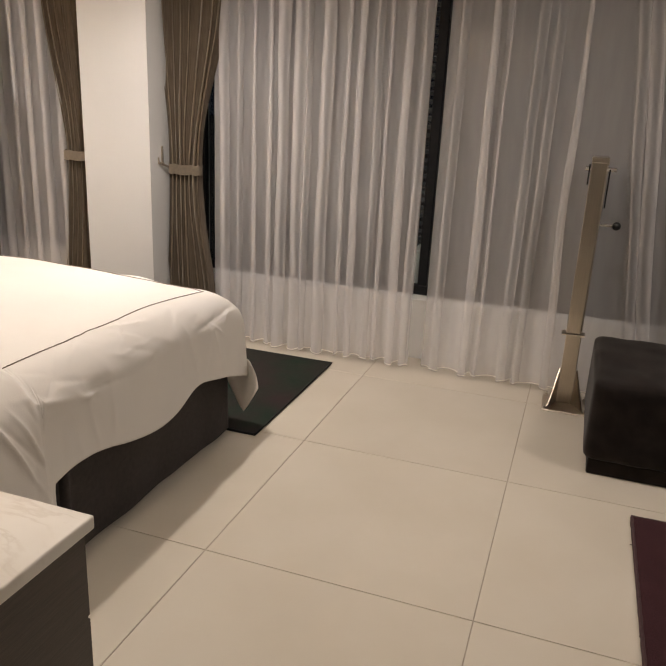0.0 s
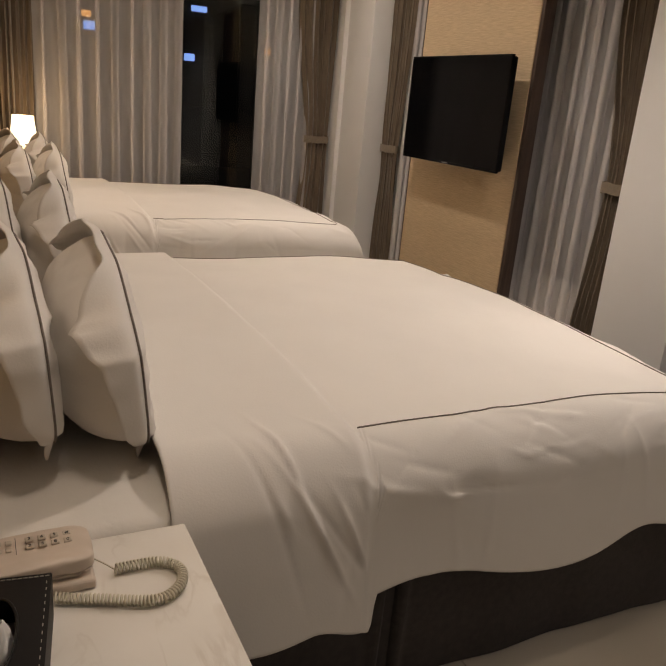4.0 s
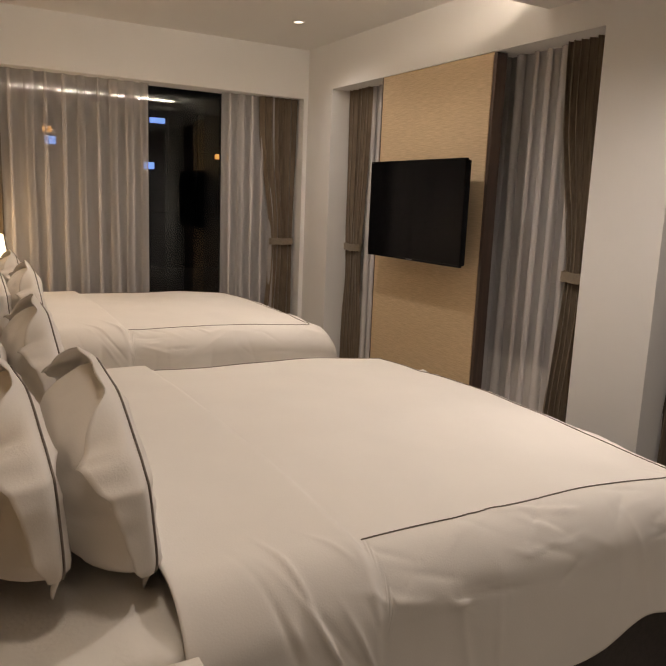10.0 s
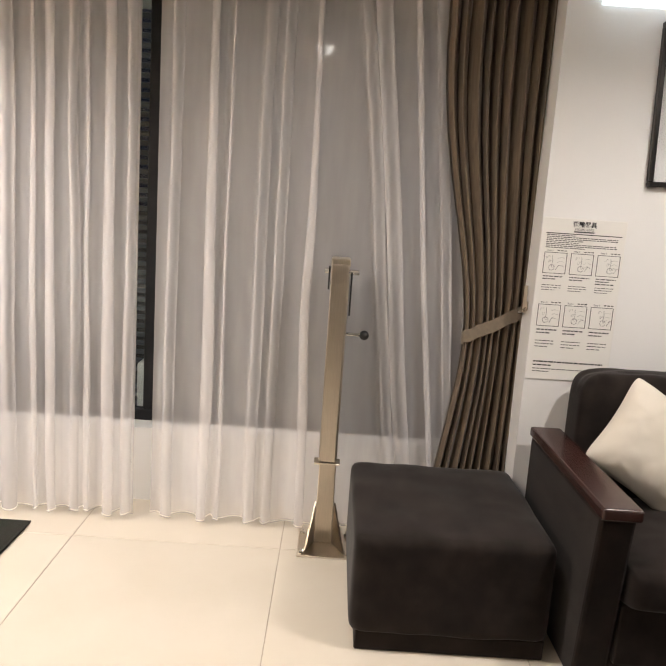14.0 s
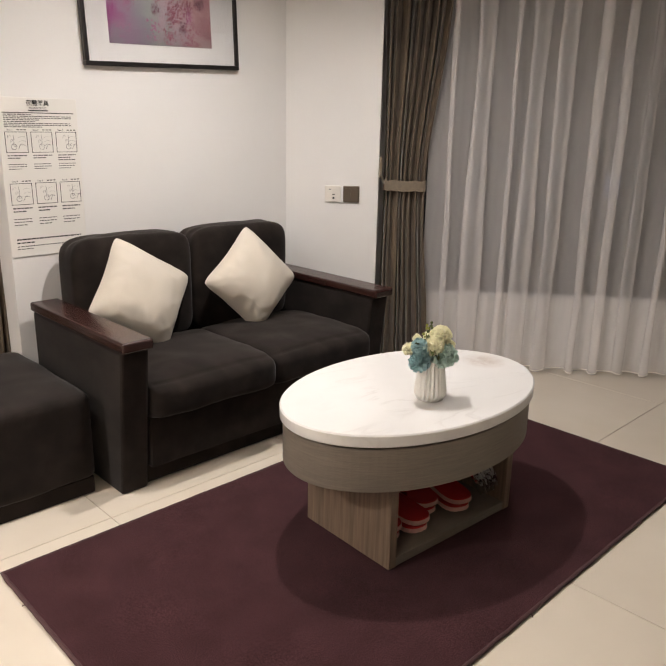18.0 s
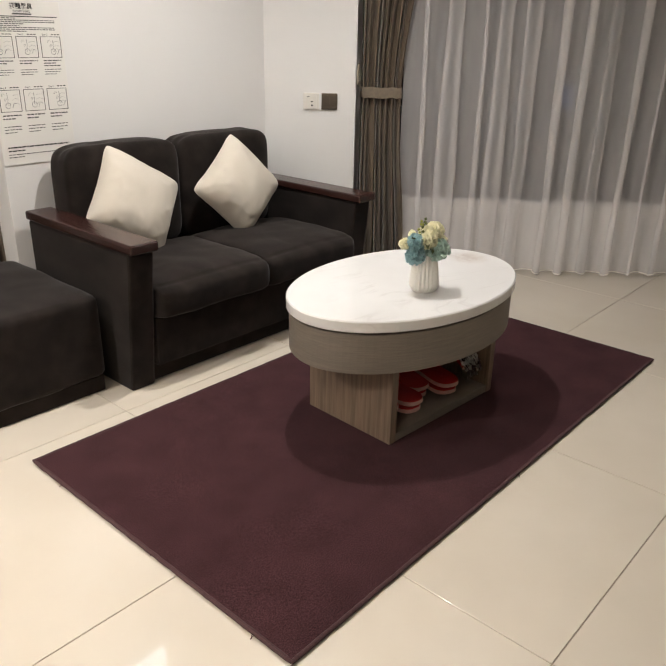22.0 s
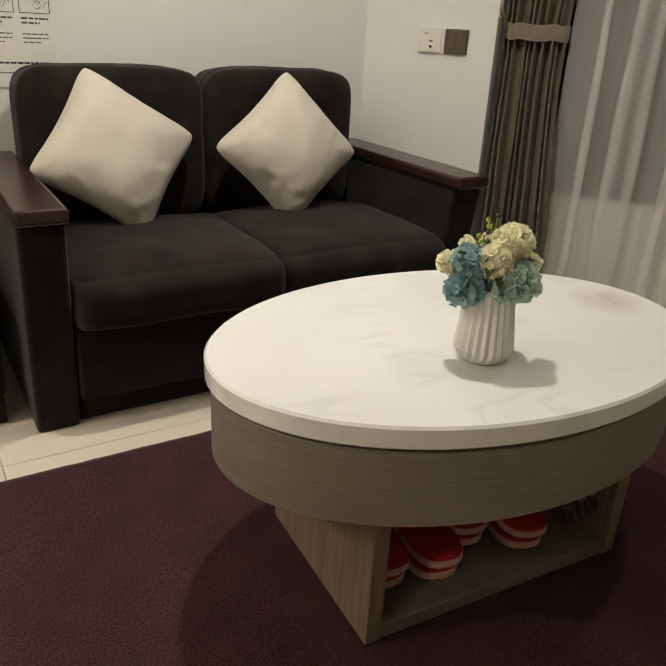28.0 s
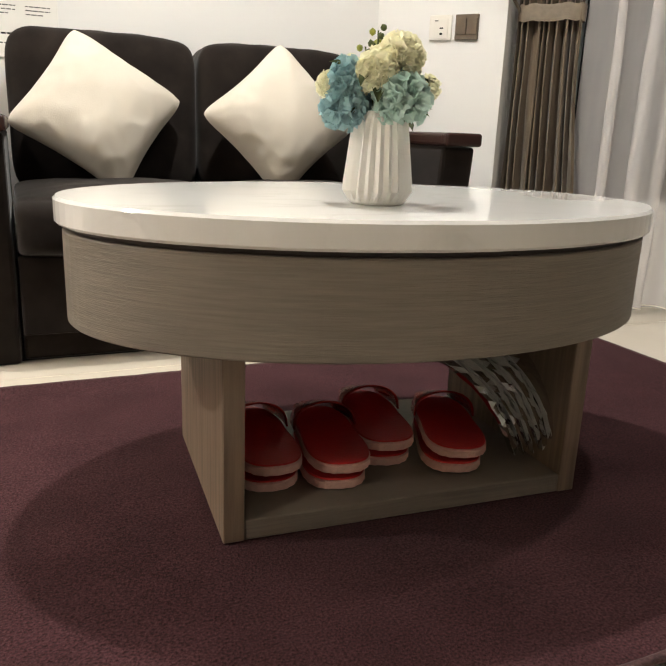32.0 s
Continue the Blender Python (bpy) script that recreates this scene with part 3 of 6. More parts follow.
# grasscloth panel with dark sides in the niche
panel = thing("wall_panel_tv", "tall golden grasscloth wall panel with dark brown sides", "wall panel", kind="structure")
part("panel_face", span((-3.355, 0.796, 0), (-2.315, 0.816, 2.07)), M_PAPER, panel)
part("panel_side", span((-2.315, 0.800, 0), (-2.290, 0.872, 2.07), 0.002, 1), M_BROWN, panel)
part("panel_side", span((-3.377, 0.800, 0), (-3.355, 0.872, 2.07), 0.002, 1), M_BROWN, panel)
part("panel_back", span((-3.35, 0.817, 0), (-2.316, 0.870, 2.07)), M_BROWN, panel)

# night outside: a dark house front with a few far lights
front = thing("night_building", "dark building front across the street with a few small lit signs", "building", (-14.2, 1.5, 0))
M_NIGHTWALL = material("night_facade", (0.020, 0.022, 0.028), 0.8, vary=0.4, scale=0.8)
part("wall", span((0, -8, -3), (0.3, 8, 7)), M_NIGHTWALL, front)
for k in range(10):
    part("window", span((0.301, -7.4 + 1.5 * k, 0.9), (0.34, -6.5 + 1.5 * k, 2.9), 0.01, 1), M_FRAME, front)
M_ORANGE, M_BLUE = emitter("orange_sign_light", (1.0, 0.42, 0.12), 2.2), emitter("blue_sign_light", (0.22, 0.40, 1.0), 2.5)
for y, z, w, h, m in ((0.20, 2.37, 0.16, 0.11, M_ORANGE), (0.25, 2.18, 0.20, 0.15, M_BLUE), (2.09, 1.82, 0.20, 0.13, M_BLUE), (2.26, 2.70, 0.30, 0.10, M_BLUE), (3.61, 2.08, 0.28, 0.10, M_ORANGE)):
    part("lit_sign", box((0.05, w, h), (0.38, y - 1.5, z), 0.01, 1), m, front, "small glowing sign")
far = thing("night_building", "dark building beyond the slanting window with one dim blue window", "building", (14.0, 4.2, 0))
part("wall", span((0, -9, -3), (0.3, 9, 7)), M_NIGHTWALL, far)
part("lit_window", box((0.05, 0.30, 0.42), (-0.03, 0, 0.22), 0.01, 1), emitter("dim_blue_window", (0.50, 0.58, 1.0), 0.04), far, "dim blue lit window")
louvre = thing("louvred_facade", "dark louvred service screen outside the window bay", "louvre", (0.10, 2.60, 0))
for k in range(56):
    part("slat", box((2.4, 0.012, 0.030), (0, 0, -0.10 + 0.055 * k), turn=(28, 0, 0)), M_LOUVRE, louvre)
for sx_ in (-1.2, -0.4, 0.4, 1.2):
    part("upright", box((0.04, 0.04, 3.4), (sx_, 0.04, 1.45), 0.004, 1), M_LOUVRE, louvre)
vent = thing("outdoor_unit", "small white box standing outside the window bay", "outdoor unit", (0.072, 1.62, 0))
part("casing", span((-0.06, 0, 0.02), (0.06, 0.25, 0.50), 0.01, 2), M_SIGN, vent)
part("foot", span((-0.06, 0.02, -0.24), (0.06, 0.22, 0.02)), M_FRAME, vent)
structure("ground", span((-60, -60, -0.34), (60, 60, -0.24)), material("dark_ground", (0.02, 0.02, 0.022), 0.9, vary=0.3, scale=0.5), "dark ground outside the windows", "ground")
# ---- curtains ----
def cloth_strip(length, height, folds, depth, seed, tie=None, top_gather=1.0, flare=0.0, pts=10, rows=26, loop=0.0, lean=None):
    """A hanging pleated cloth: local x along the rail, z up from the hem, y out of the wall.
    tie: (height of the band, share of the width there, where along the rail it is drawn to)."""
    rnd = random.Random(seed)
    phase = [rnd.uniform(-0.35, 0.35) for _ in range(folds + 2)]
    amp = [rnd.uniform(0.65, 1.2) for _ in range(folds + 2)]
    nu = folds * pts + 1
    verts = []
    for j in range(rows):
        z = height * j / (rows - 1)
        for i in range(nu):
            u = i / (nu - 1)
            k = u * folds
            f = int(min(folds - 1, k))
            a = amp[f] * (1 - (k - f)) + amp[f + 1] * (k - f)
            ph = phase[f] * (1 - (k - f)) + phase[f + 1] * (k - f)
            x = u * length
            d = depth * a * (1 + (0.7 * (1 - z / height) ** 2 if loop else 0))
            if tie:
                zt, share, pull = tie
                above = smoothstep(height, zt, z) if z > zt else 1.0
                below = 1.0 if z > zt else smoothstep(0, zt, z) * 0.55 + 0.45
                s = 1 - (1 - share) * (above ** 1.6 if z > zt else below)
                x = pull * length + (u - pull) * length * s
                d = d * (1.15 - 0.45 * (above if z > zt else below))
            if lean:
                x += lean(u, z / height)
            wobble = 0.006 * wave(k * 1.7 + seed, z * 2.1) * min(1, 2 * (1 - z / height))
            q = math.sin(2 * math.pi * (k + ph))
            y = d * math.copysign(abs(q) ** 0.8, q) + wobble * 2
            if loop:
                lp = loop * (0.75 + 0.5 * a) * (1 + 0.5 * wave(f * 3.7 + seed, z * 0.9))
                x += lp * length / folds * math.cos(2 * math.pi * (k + ph)) + wobble
            else:
                x += 0.16 * length / folds * math.sin(4 * math.pi * (k + ph)) * (0 if i in (0, nu - 1) else 1) + wobble
            dz = 0.006 * math.cos(2 * math.pi * (k + ph)) if j == 0 else 0
            verts.append((x, y, z + dz))
    return verts, grid_faces(nu, rows)


def voile_strip(length, height, folds, depth, seed, lean=None, ridge=0.014, rows=30, even=1.0):
    """Sheer cloth: flat lengths between narrow folds in which the cloth doubles back on itself."""
    rnd = random.Random(seed)
    flat, bent = 4, 13
    step = length / folds
    where = [even * rnd.uniform(-0.26, 0.26) * step for _ in range(folds + 1)]
    size = [1 + even * rnd.uniform(-0.45, 0.35) for _ in range(folds + 1)]
    side = [rnd.choice((-1, 1)) for _ in range(folds + 1)]
    nu = folds * (flat + bent) + 1
    verts = []
    for j in range(rows):
        z = height * j / (rows - 1)
        low = (1 - z / height) ** 2
        for i in range(nu):
            f, q = divmod(i, flat + bent)
            f = min(f, folds - 1)
            drift = where[f] + even * (0.010 * wave(f * 3.3 + seed, z * 0.9) + 0.006 * wave(f * 5.1, z * 2.3 + seed))
            a = ridge * size[f] * (1 + 0.45 * wave(f * 2.7 + seed, z * 1.1, 5.0))
            c0, c1 = 0.66 * step, 0.90 * step
            if i == nu - 1:
                x, y = length, 0.0
            elif q < flat:
                gap = where[f - 1] if f else 0.0
                x = f * step + gap * (1 - q / flat) + (c0 + drift) * q / flat
                y = (0.010 + 0.012 * low) * math.sin(math.pi * q / flat) * size[f]
            else:
                w = (q - flat) / (bent - 1)
                x = f * step + drift + c0 + (c1 - c0) * w + side[f] * a * math.sin(2 * math.pi * w)
                y = -depth * size[f] * (1 + 0.6 * low) * (0.5 - 0.5 * math.cos(2 * math.pi * w))
            if lean:
                x += lean(min(1.0, max(0.0, x / length)), z / height)
            dz = 0.005 * math.cos(i * 0.7) if j == 0 else 0
            verts.append((x, y, z + dz))
    return verts, grid_faces(nu, rows), nu


def curtain_pose(origin, run, z):
    ang = math.degrees(math.atan2(run[1], run[0]))
    return pose(origin[0], origin[1], z, 0, 0, ang)


def sheer(origin, run, length, height, folds, seed, label, depth=0.028, z=0.022, lean=None, ridge=0.021, group="sheer curtains", even=1.0):
    c = new("sheer_curtain")
    c.matrix_world = curtain_pose(origin, run, z)
    tagged(c, label, "curtain", group)
    rows = 30
    v, f, nu = voile_strip(length, height, folds, depth, seed, lean=lean, ridge=ridge, rows=rows, even=even)
    part("voile", (v, f), M_SHEER, c, smooth=True)
    part("hem", tube([(x, y, zz + 0.006) for x, y, zz in v[:nu]], 0.0026, 5), M_HEM, c, "rolled white hem", smooth=True)
    top = v[(rows - 2) * nu:]
    low = [(x, y - 0.003, zz + 0.3 * height / (rows - 1)) for x, y, zz in top[:nu]]
    part("heading", (low + [(x, y - 0.003, zz) for x, y, zz in top[nu:]], grid_faces(nu, 2)), M_SHEER, c, "doubled pleated heading", smooth=True)
    return c


def band_points(v, nu, rows, height, zt, grow):
    j = round(zt / height * (rows - 1))
    row = v[j * nu:(j + 1) * nu]
    xs, ys = [p[0] for p in row], [p[1] for p in row]
    return min(xs) - grow, max(xs) + grow, min(ys) - grow, max(ys) + grow


def drape(origin, run, length, height, folds, seed, label, tie=None, hook=None, depth=0.028, z=0.02, slope=0.0, group="drapes"):
    c = new("drape")
    c.matrix_world = curtain_pose(origin, run, z)
    tagged(c, label, "curtain", group)
    rows = 34
    v, f = cloth_strip(length, height, folds, depth, seed, tie, pts=10, rows=rows)
    cloth = part("cloth", (v, f), M_DRAPE, c, smooth=True)
    nu = folds * 10 + 1
    part("heading_tape", tube([(x, y, zz + 0.002) for x, y, zz in v[(rows - 1) * nu:rows * nu]], 0.004, 5), M_BAND, c, "stiff pleated heading", smooth=True)
    if tie:
        x0, x1, y0, y1 = band_points(v, folds * 10 + 1, rows, height, tie[0], 0.006)
        ring, n = [], 40
        for wz in (-0.026, -0.018, 0.018, 0.026):
            for k in range(n):
                a = 2 * math.pi * k / n
                px = (x0 + x1) / 2 + (x1 - x0) / 2 * math.copysign(abs(math.cos(a)) ** 0.6, math.cos(a))
                py = (y0 + y1) / 2 + (y1 - y0) / 2 * math.copysign(abs(math.sin(a)) ** 0.6, math.sin(a))
                g = 1.0 if abs(wz) < 0.02 else 0.985
                ring.append(((x0 + x1) / 2 + (px - (x0 + x1) / 2) * g, (y0 + y1) / 2 + (py - (y0 + y1) / 2) * g, tie[0] + wz + slope * (px - x0) + 0.003 * math.sin(9 * a)))
        part("tieback", (ring, grid_faces(n, 4, True)), M_BAND, cloth, "taupe satin tieback band", smooth=True)
        if hook:
            hx, hy, hz = hook
            hk = part("hook", merged(box((0.012, 0.008, 0.10), (hx, hy, hz), 0.002, 1), rod((hx, hy - 0.004, hz - 0.035), (hx, hy - 0.035, hz - 0.035), 0.004), rod((hx, hy - 0.035, hz - 0.035), (hx, hy - 0.035, hz - 0.005), 0.004)), M_STEEL, c, "small steel tieback hook")
            xe = min(max(hx, x0 + 0.01), x1 - 0.01)
            ze = tie[0] + slope * (xe - x0)
            part("tieback_loop", tube([(hx, hy - 0.030, hz - 0.030), ((hx + xe) / 2, (hy - 0.030 + (y0 + y1) / 2) / 2, (hz - 0.03 + ze) / 2), (xe, (y0 + y1) / 2, ze)], 0.006, 6), M_BAND, cloth, smooth=True)
    return c


EAST, NORTH = (1, 0), (0, 1)
# big window bay
drape((-1.235, 0.965), EAST, 0.39, 2.12, 7, 3, "taupe drape tied back with a satin band beside the window bay", (0.90, 0.44, 0.26), (0.040, -0.06, 0.965), 0.034, slope=0.0)
sheer((-0.93, 0.985), EAST, 1.11, 2.16, 14, 5, "white sheer curtain hanging over the window bay")
sheer((0.25, 0.985), EAST, 1.14, 2.16, 11, 8, "white sheer curtain whose side is drawn aside towards the drape", lean=lambda u, w: (1 - w) * (0.42 - 0.24 * u) * smoothstep(0.50, 0.62, u))
drape((1.285, 0.945), EAST, 0.375, 2.12, 9, 17, "taupe drape tied back with a sloping band near the sofa", (0.83, 0.57, 1.0), (0.362, -0.085, 1.00), 0.030, slope=0.52)
# niche with the screen
drape((-4.03, 0.955), EAST, 0.29, 2.08, 6, 23, "narrow taupe drape tied back in the niche", (0.92, 0.72, 0.15), None, 0.03)
sheer((-3.79, 0.975), EAST, 0.62, 2.10, 7, 29, "narrow white sheer curtain in the niche", even=0.35)
sheer((-2.58, 0.985), EAST, 0.74, 2.10, 7, 31, "narrow white sheer curtain in the niche", even=0.35)
drape((-1.965, 0.945), EAST, 0.345, 2.08, 7, 37, "narrow taupe drape tied back beside the white pier", (0.93, 0.62, 1.0), None, 0.03)
# tall glazed opening
drape((X_LEFT - 0.12, -1.62), NORTH, 0.24, 2.06, 6, 41, "taupe drape hanging beside the headboard wall", None, None, 0.028)
sheer((X_LEFT - 0.13, -1.40), NORTH, 0.99, 2.07, 9, 43, "greyish sheer curtain over the tall glazed opening", even=0.35)
sheer((X_LEFT - 0.13, 0.14), NORTH, 0.44, 2.07, 5, 47, "greyish sheer curtain beside the dark gap", even=0.35)
drape((X_LEFT - 0.10, 0.44), NORTH, 0.32, 2.06, 6, 53, "taupe drape tied back in the corner", (0.92, 0.6, 0.85), None, 0.03)
# slanting window
p0 = DIAG + D_RUN * 0.475 + D_OUT * 0.07
drape((p0.x, p0.y), D_RUN, 0.31, 2.12, 9, 59, "taupe drape tied back with a satin band at the slanting window", (0.94, 0.66, 0.10), (-0.005, -0.09, 1.03), 0.036)
p1 = DIAG + D_RUN * 0.70 + D_OUT * 0.085
sheer((p1.x, p1.y), D_RUN, 2.55, 2.16, 19, 61, "white sheer curtain hanging over the slanting window", ridge=0.027)
# ---- beds ----
def cushion_slab(lo, hi, puff, seed, n=22, corner=5.0, nose=0.0):
    """A padded block from lo to hi with swelling faces and soft edges."""
    c = [(a + b) / 2 for a, b in zip(lo, hi)]
    hx, hy, hz = [(b - a) / 2 for a, b in zip(lo, hi)]
    bm = bmesh.new()
    bmesh.ops.create_cube(bm, size=2.0)
    bmesh.ops.subdivide_edges(bm, edges=list(bm.edges), cuts=n, use_grid_fill=True)
    for v in bm.verts:
        x, y, z = v.co
        k = (abs(x) ** corner + abs(y) ** corner + abs(z) ** corner) ** (1 / corner)
        x, y, z = x / k, y / k, z / k
        if nose:
            k = (abs(y) ** nose + abs(z) ** nose) ** (1 / nose) / max(abs(y), abs(z), 1e-6)
            y, z = y / k, z / k
        dome = max(0, 1 - abs(x) ** 3) * max(0, 1 - abs(y) ** 3)
        w = 0.006 * wave(x * 2 + seed, y * 2, z) + 0.0022 * (facets(x * 2.2 + seed, y * 2.6, z) - 0.6)
        v.co = (c[0] + x * hx, c[1] + y * hy - (puff * 0.5 * max(0, 1 - abs(x) ** 10) * max(0, 1 - abs(z) ** 6) if y < -0.6 else 0), c[2] + z * hz + (puff * dome if z > 0.5 else 0) + w)
    return bm


def duvet_surface(w, l_top, z_top, fold, hang, seed):
    """A quilt on a bed: local x across (0 to w), y along from the head (negative) to the foot at 0. Returns a function of cloth coordinates."""
    r = 0.12
    rnd = random.Random(40 + seed)
    creases = []

    def crease(cs, ct, degrees, long, thin, high):
        """degrees: 0 runs across the bed, 90 along it."""
        creases.append((cs, ct, math.cos(radians(degrees)), math.sin(radians(degrees)), long, thin, high))

    # fan of creases where the turned-back band goes over the side
    for k in range(10):
        crease(w + rnd.uniform(-0.10, 0.14), fold - 0.01 - 0.020 * k + rnd.uniform(-0.008, 0.008), rnd.uniform(12, 40), rnd.uniform(0.10, 0.20) if k % 2 else rnd.uniform(0.04, 0.09), rnd.uniform(0.004, 0.008), (rnd.uniform(0.008, 0.014) if k % 2 else rnd.uniform(0.002, 0.006)) * (1 if k % 3 else -0.7))
    # puckers along the rims and long soft folds down the hanging cloth
    for k in range(40):
        ct = rnd.uniform(fold + 0.02, -0.08)
        crease(w + rnd.uniform(-0.10, 0.07), ct, rnd.uniform(50, 130), rnd.uniform(0.04, 0.12), rnd.uniform(0.004, 0.011), rnd.uniform(-0.008, 0.010))
        crease(rnd.uniform(0.05, w - 0.05), rnd.uniform(-0.10, 0.06), rnd.uniform(-40, 40), rnd.uniform(0.04, 0.12), rnd.uniform(0.004, 0.011), rnd.uniform(-0.008, 0.010))
    for k in range(14):
        crease(w + rnd.uniform(0.08, 0.24), rnd.uniform(-1.6, -0.05), rnd.uniform(-22, 22), rnd.uniform(0.08, 0.18), rnd.uniform(0.012, 0.030), rnd.uniform(-0.006, 0.008))
    # creases that run to the corner at the foot
    for k in range(9):
        a = rnd.uniform(-15, 105)
        crease(w - 0.02 - 0.10 * math.cos(radians(a)), -0.02 - 0.10 * math.sin(radians(a)), a, rnd.uniform(0.08, 0.15), rnd.uniform(0.009, 0.015), rnd.uniform(-0.009, 0.010))

    def bend(e):
        """Over an edge by e metres of cloth: how far out, how far down."""
        if e <= 0:
            return 0.0, 0.0
        q = r * math.pi / 2
        if e < q:
            a = e / r
            return r * math.sin(a), r * (1 - math.cos(a))
        return r + 0.10 * (e - q), r + (e - q) * 0.99

    def at(s, t):
        es = max(0.0, r - s) if s < w / 2 else max(0.0, s - (w - r))
        et = max(0.0, t + r)
        ox, dx = bend(es)
        oy, dy = bend(et)
        x = (r - ox if s < w / 2 else w - r + ox) if es > 0 else s
        y = -r + oy if et > 0 else t
        down = max(dx, dy) + 0.30 * min(dx, dy)
        side = smoothstep(0.02, 0.22, dx)
        foot = smoothstep(0.02, 0.22, dy)
        # billow on top, loose folds down the sides
        z = z_top - down - 0.030 * smoothstep(-0.55, 0.0, t)
        body = (1 - smoothstep(0, 0.12, down))
        z += body * (0.012 * wave(s * 2.0 + seed, t * 1.8) + 0.003 * wave(s * 6 + seed, t * 5))
        share = dx / (dx + dy + 1e-6)
        over = max(dx, dy) / 0.10
        rim = over * math.exp(1 - over)
        lump = 0.35 - abs(wave(s * 3.2 + 1.7 * seed, t * 3.6)) * 1.6
        out = 0.010 * rim * lump
        # pulled creases: sharp ridges, each with its own place, run and height
        for cs, ct, ux, uy, long, thin, high in creases:
            ds, dt = s - cs, t - ct
            if abs(ds) > 0.34 or abs(dt) > 0.34:
                continue
            along, across = ds * ux + dt * uy, ds * uy - dt * ux
            out += high * math.exp(-2 * (along / long) ** 2 - abs(across) / thin)
        tip = smoothstep(0.0, 0.10, max(dx, dy))
        x += (1 if s > w / 2 else -1) * out * tip * share
        y += out * tip * (1 - share)
        z += out * (1 - tip) + 0.4 * out * tip
        crown = 0.030 * math.sin(math.pi * min(1, max(0, s / w))) * body
        z += crown
        sway = side * (0.022 * wave(t * 3.1 + seed, dx * 1.2, 4.0) + 0.008 * wave(t * 8.0 + seed, dx * 1.5, 7.0))
        x += sway if s > w / 2 else -sway
        y += 0.022 * foot * (wave(s * 3.3 + seed, dy * 1.2, 9.0) + 0.30 * wave(s * 9.5, dy * 2.0, 2.0 + seed))
        # the turned-back band at the head
        band = smoothstep(fold - 0.012, fold + 0.012, t)
        z += (1 - band) * 0.020
        if s > w / 2:
            x += (1 - band) * 0.014 * side
        else:
            x -= (1 - band) * 0.014 * side
        return x, y, z
    return at


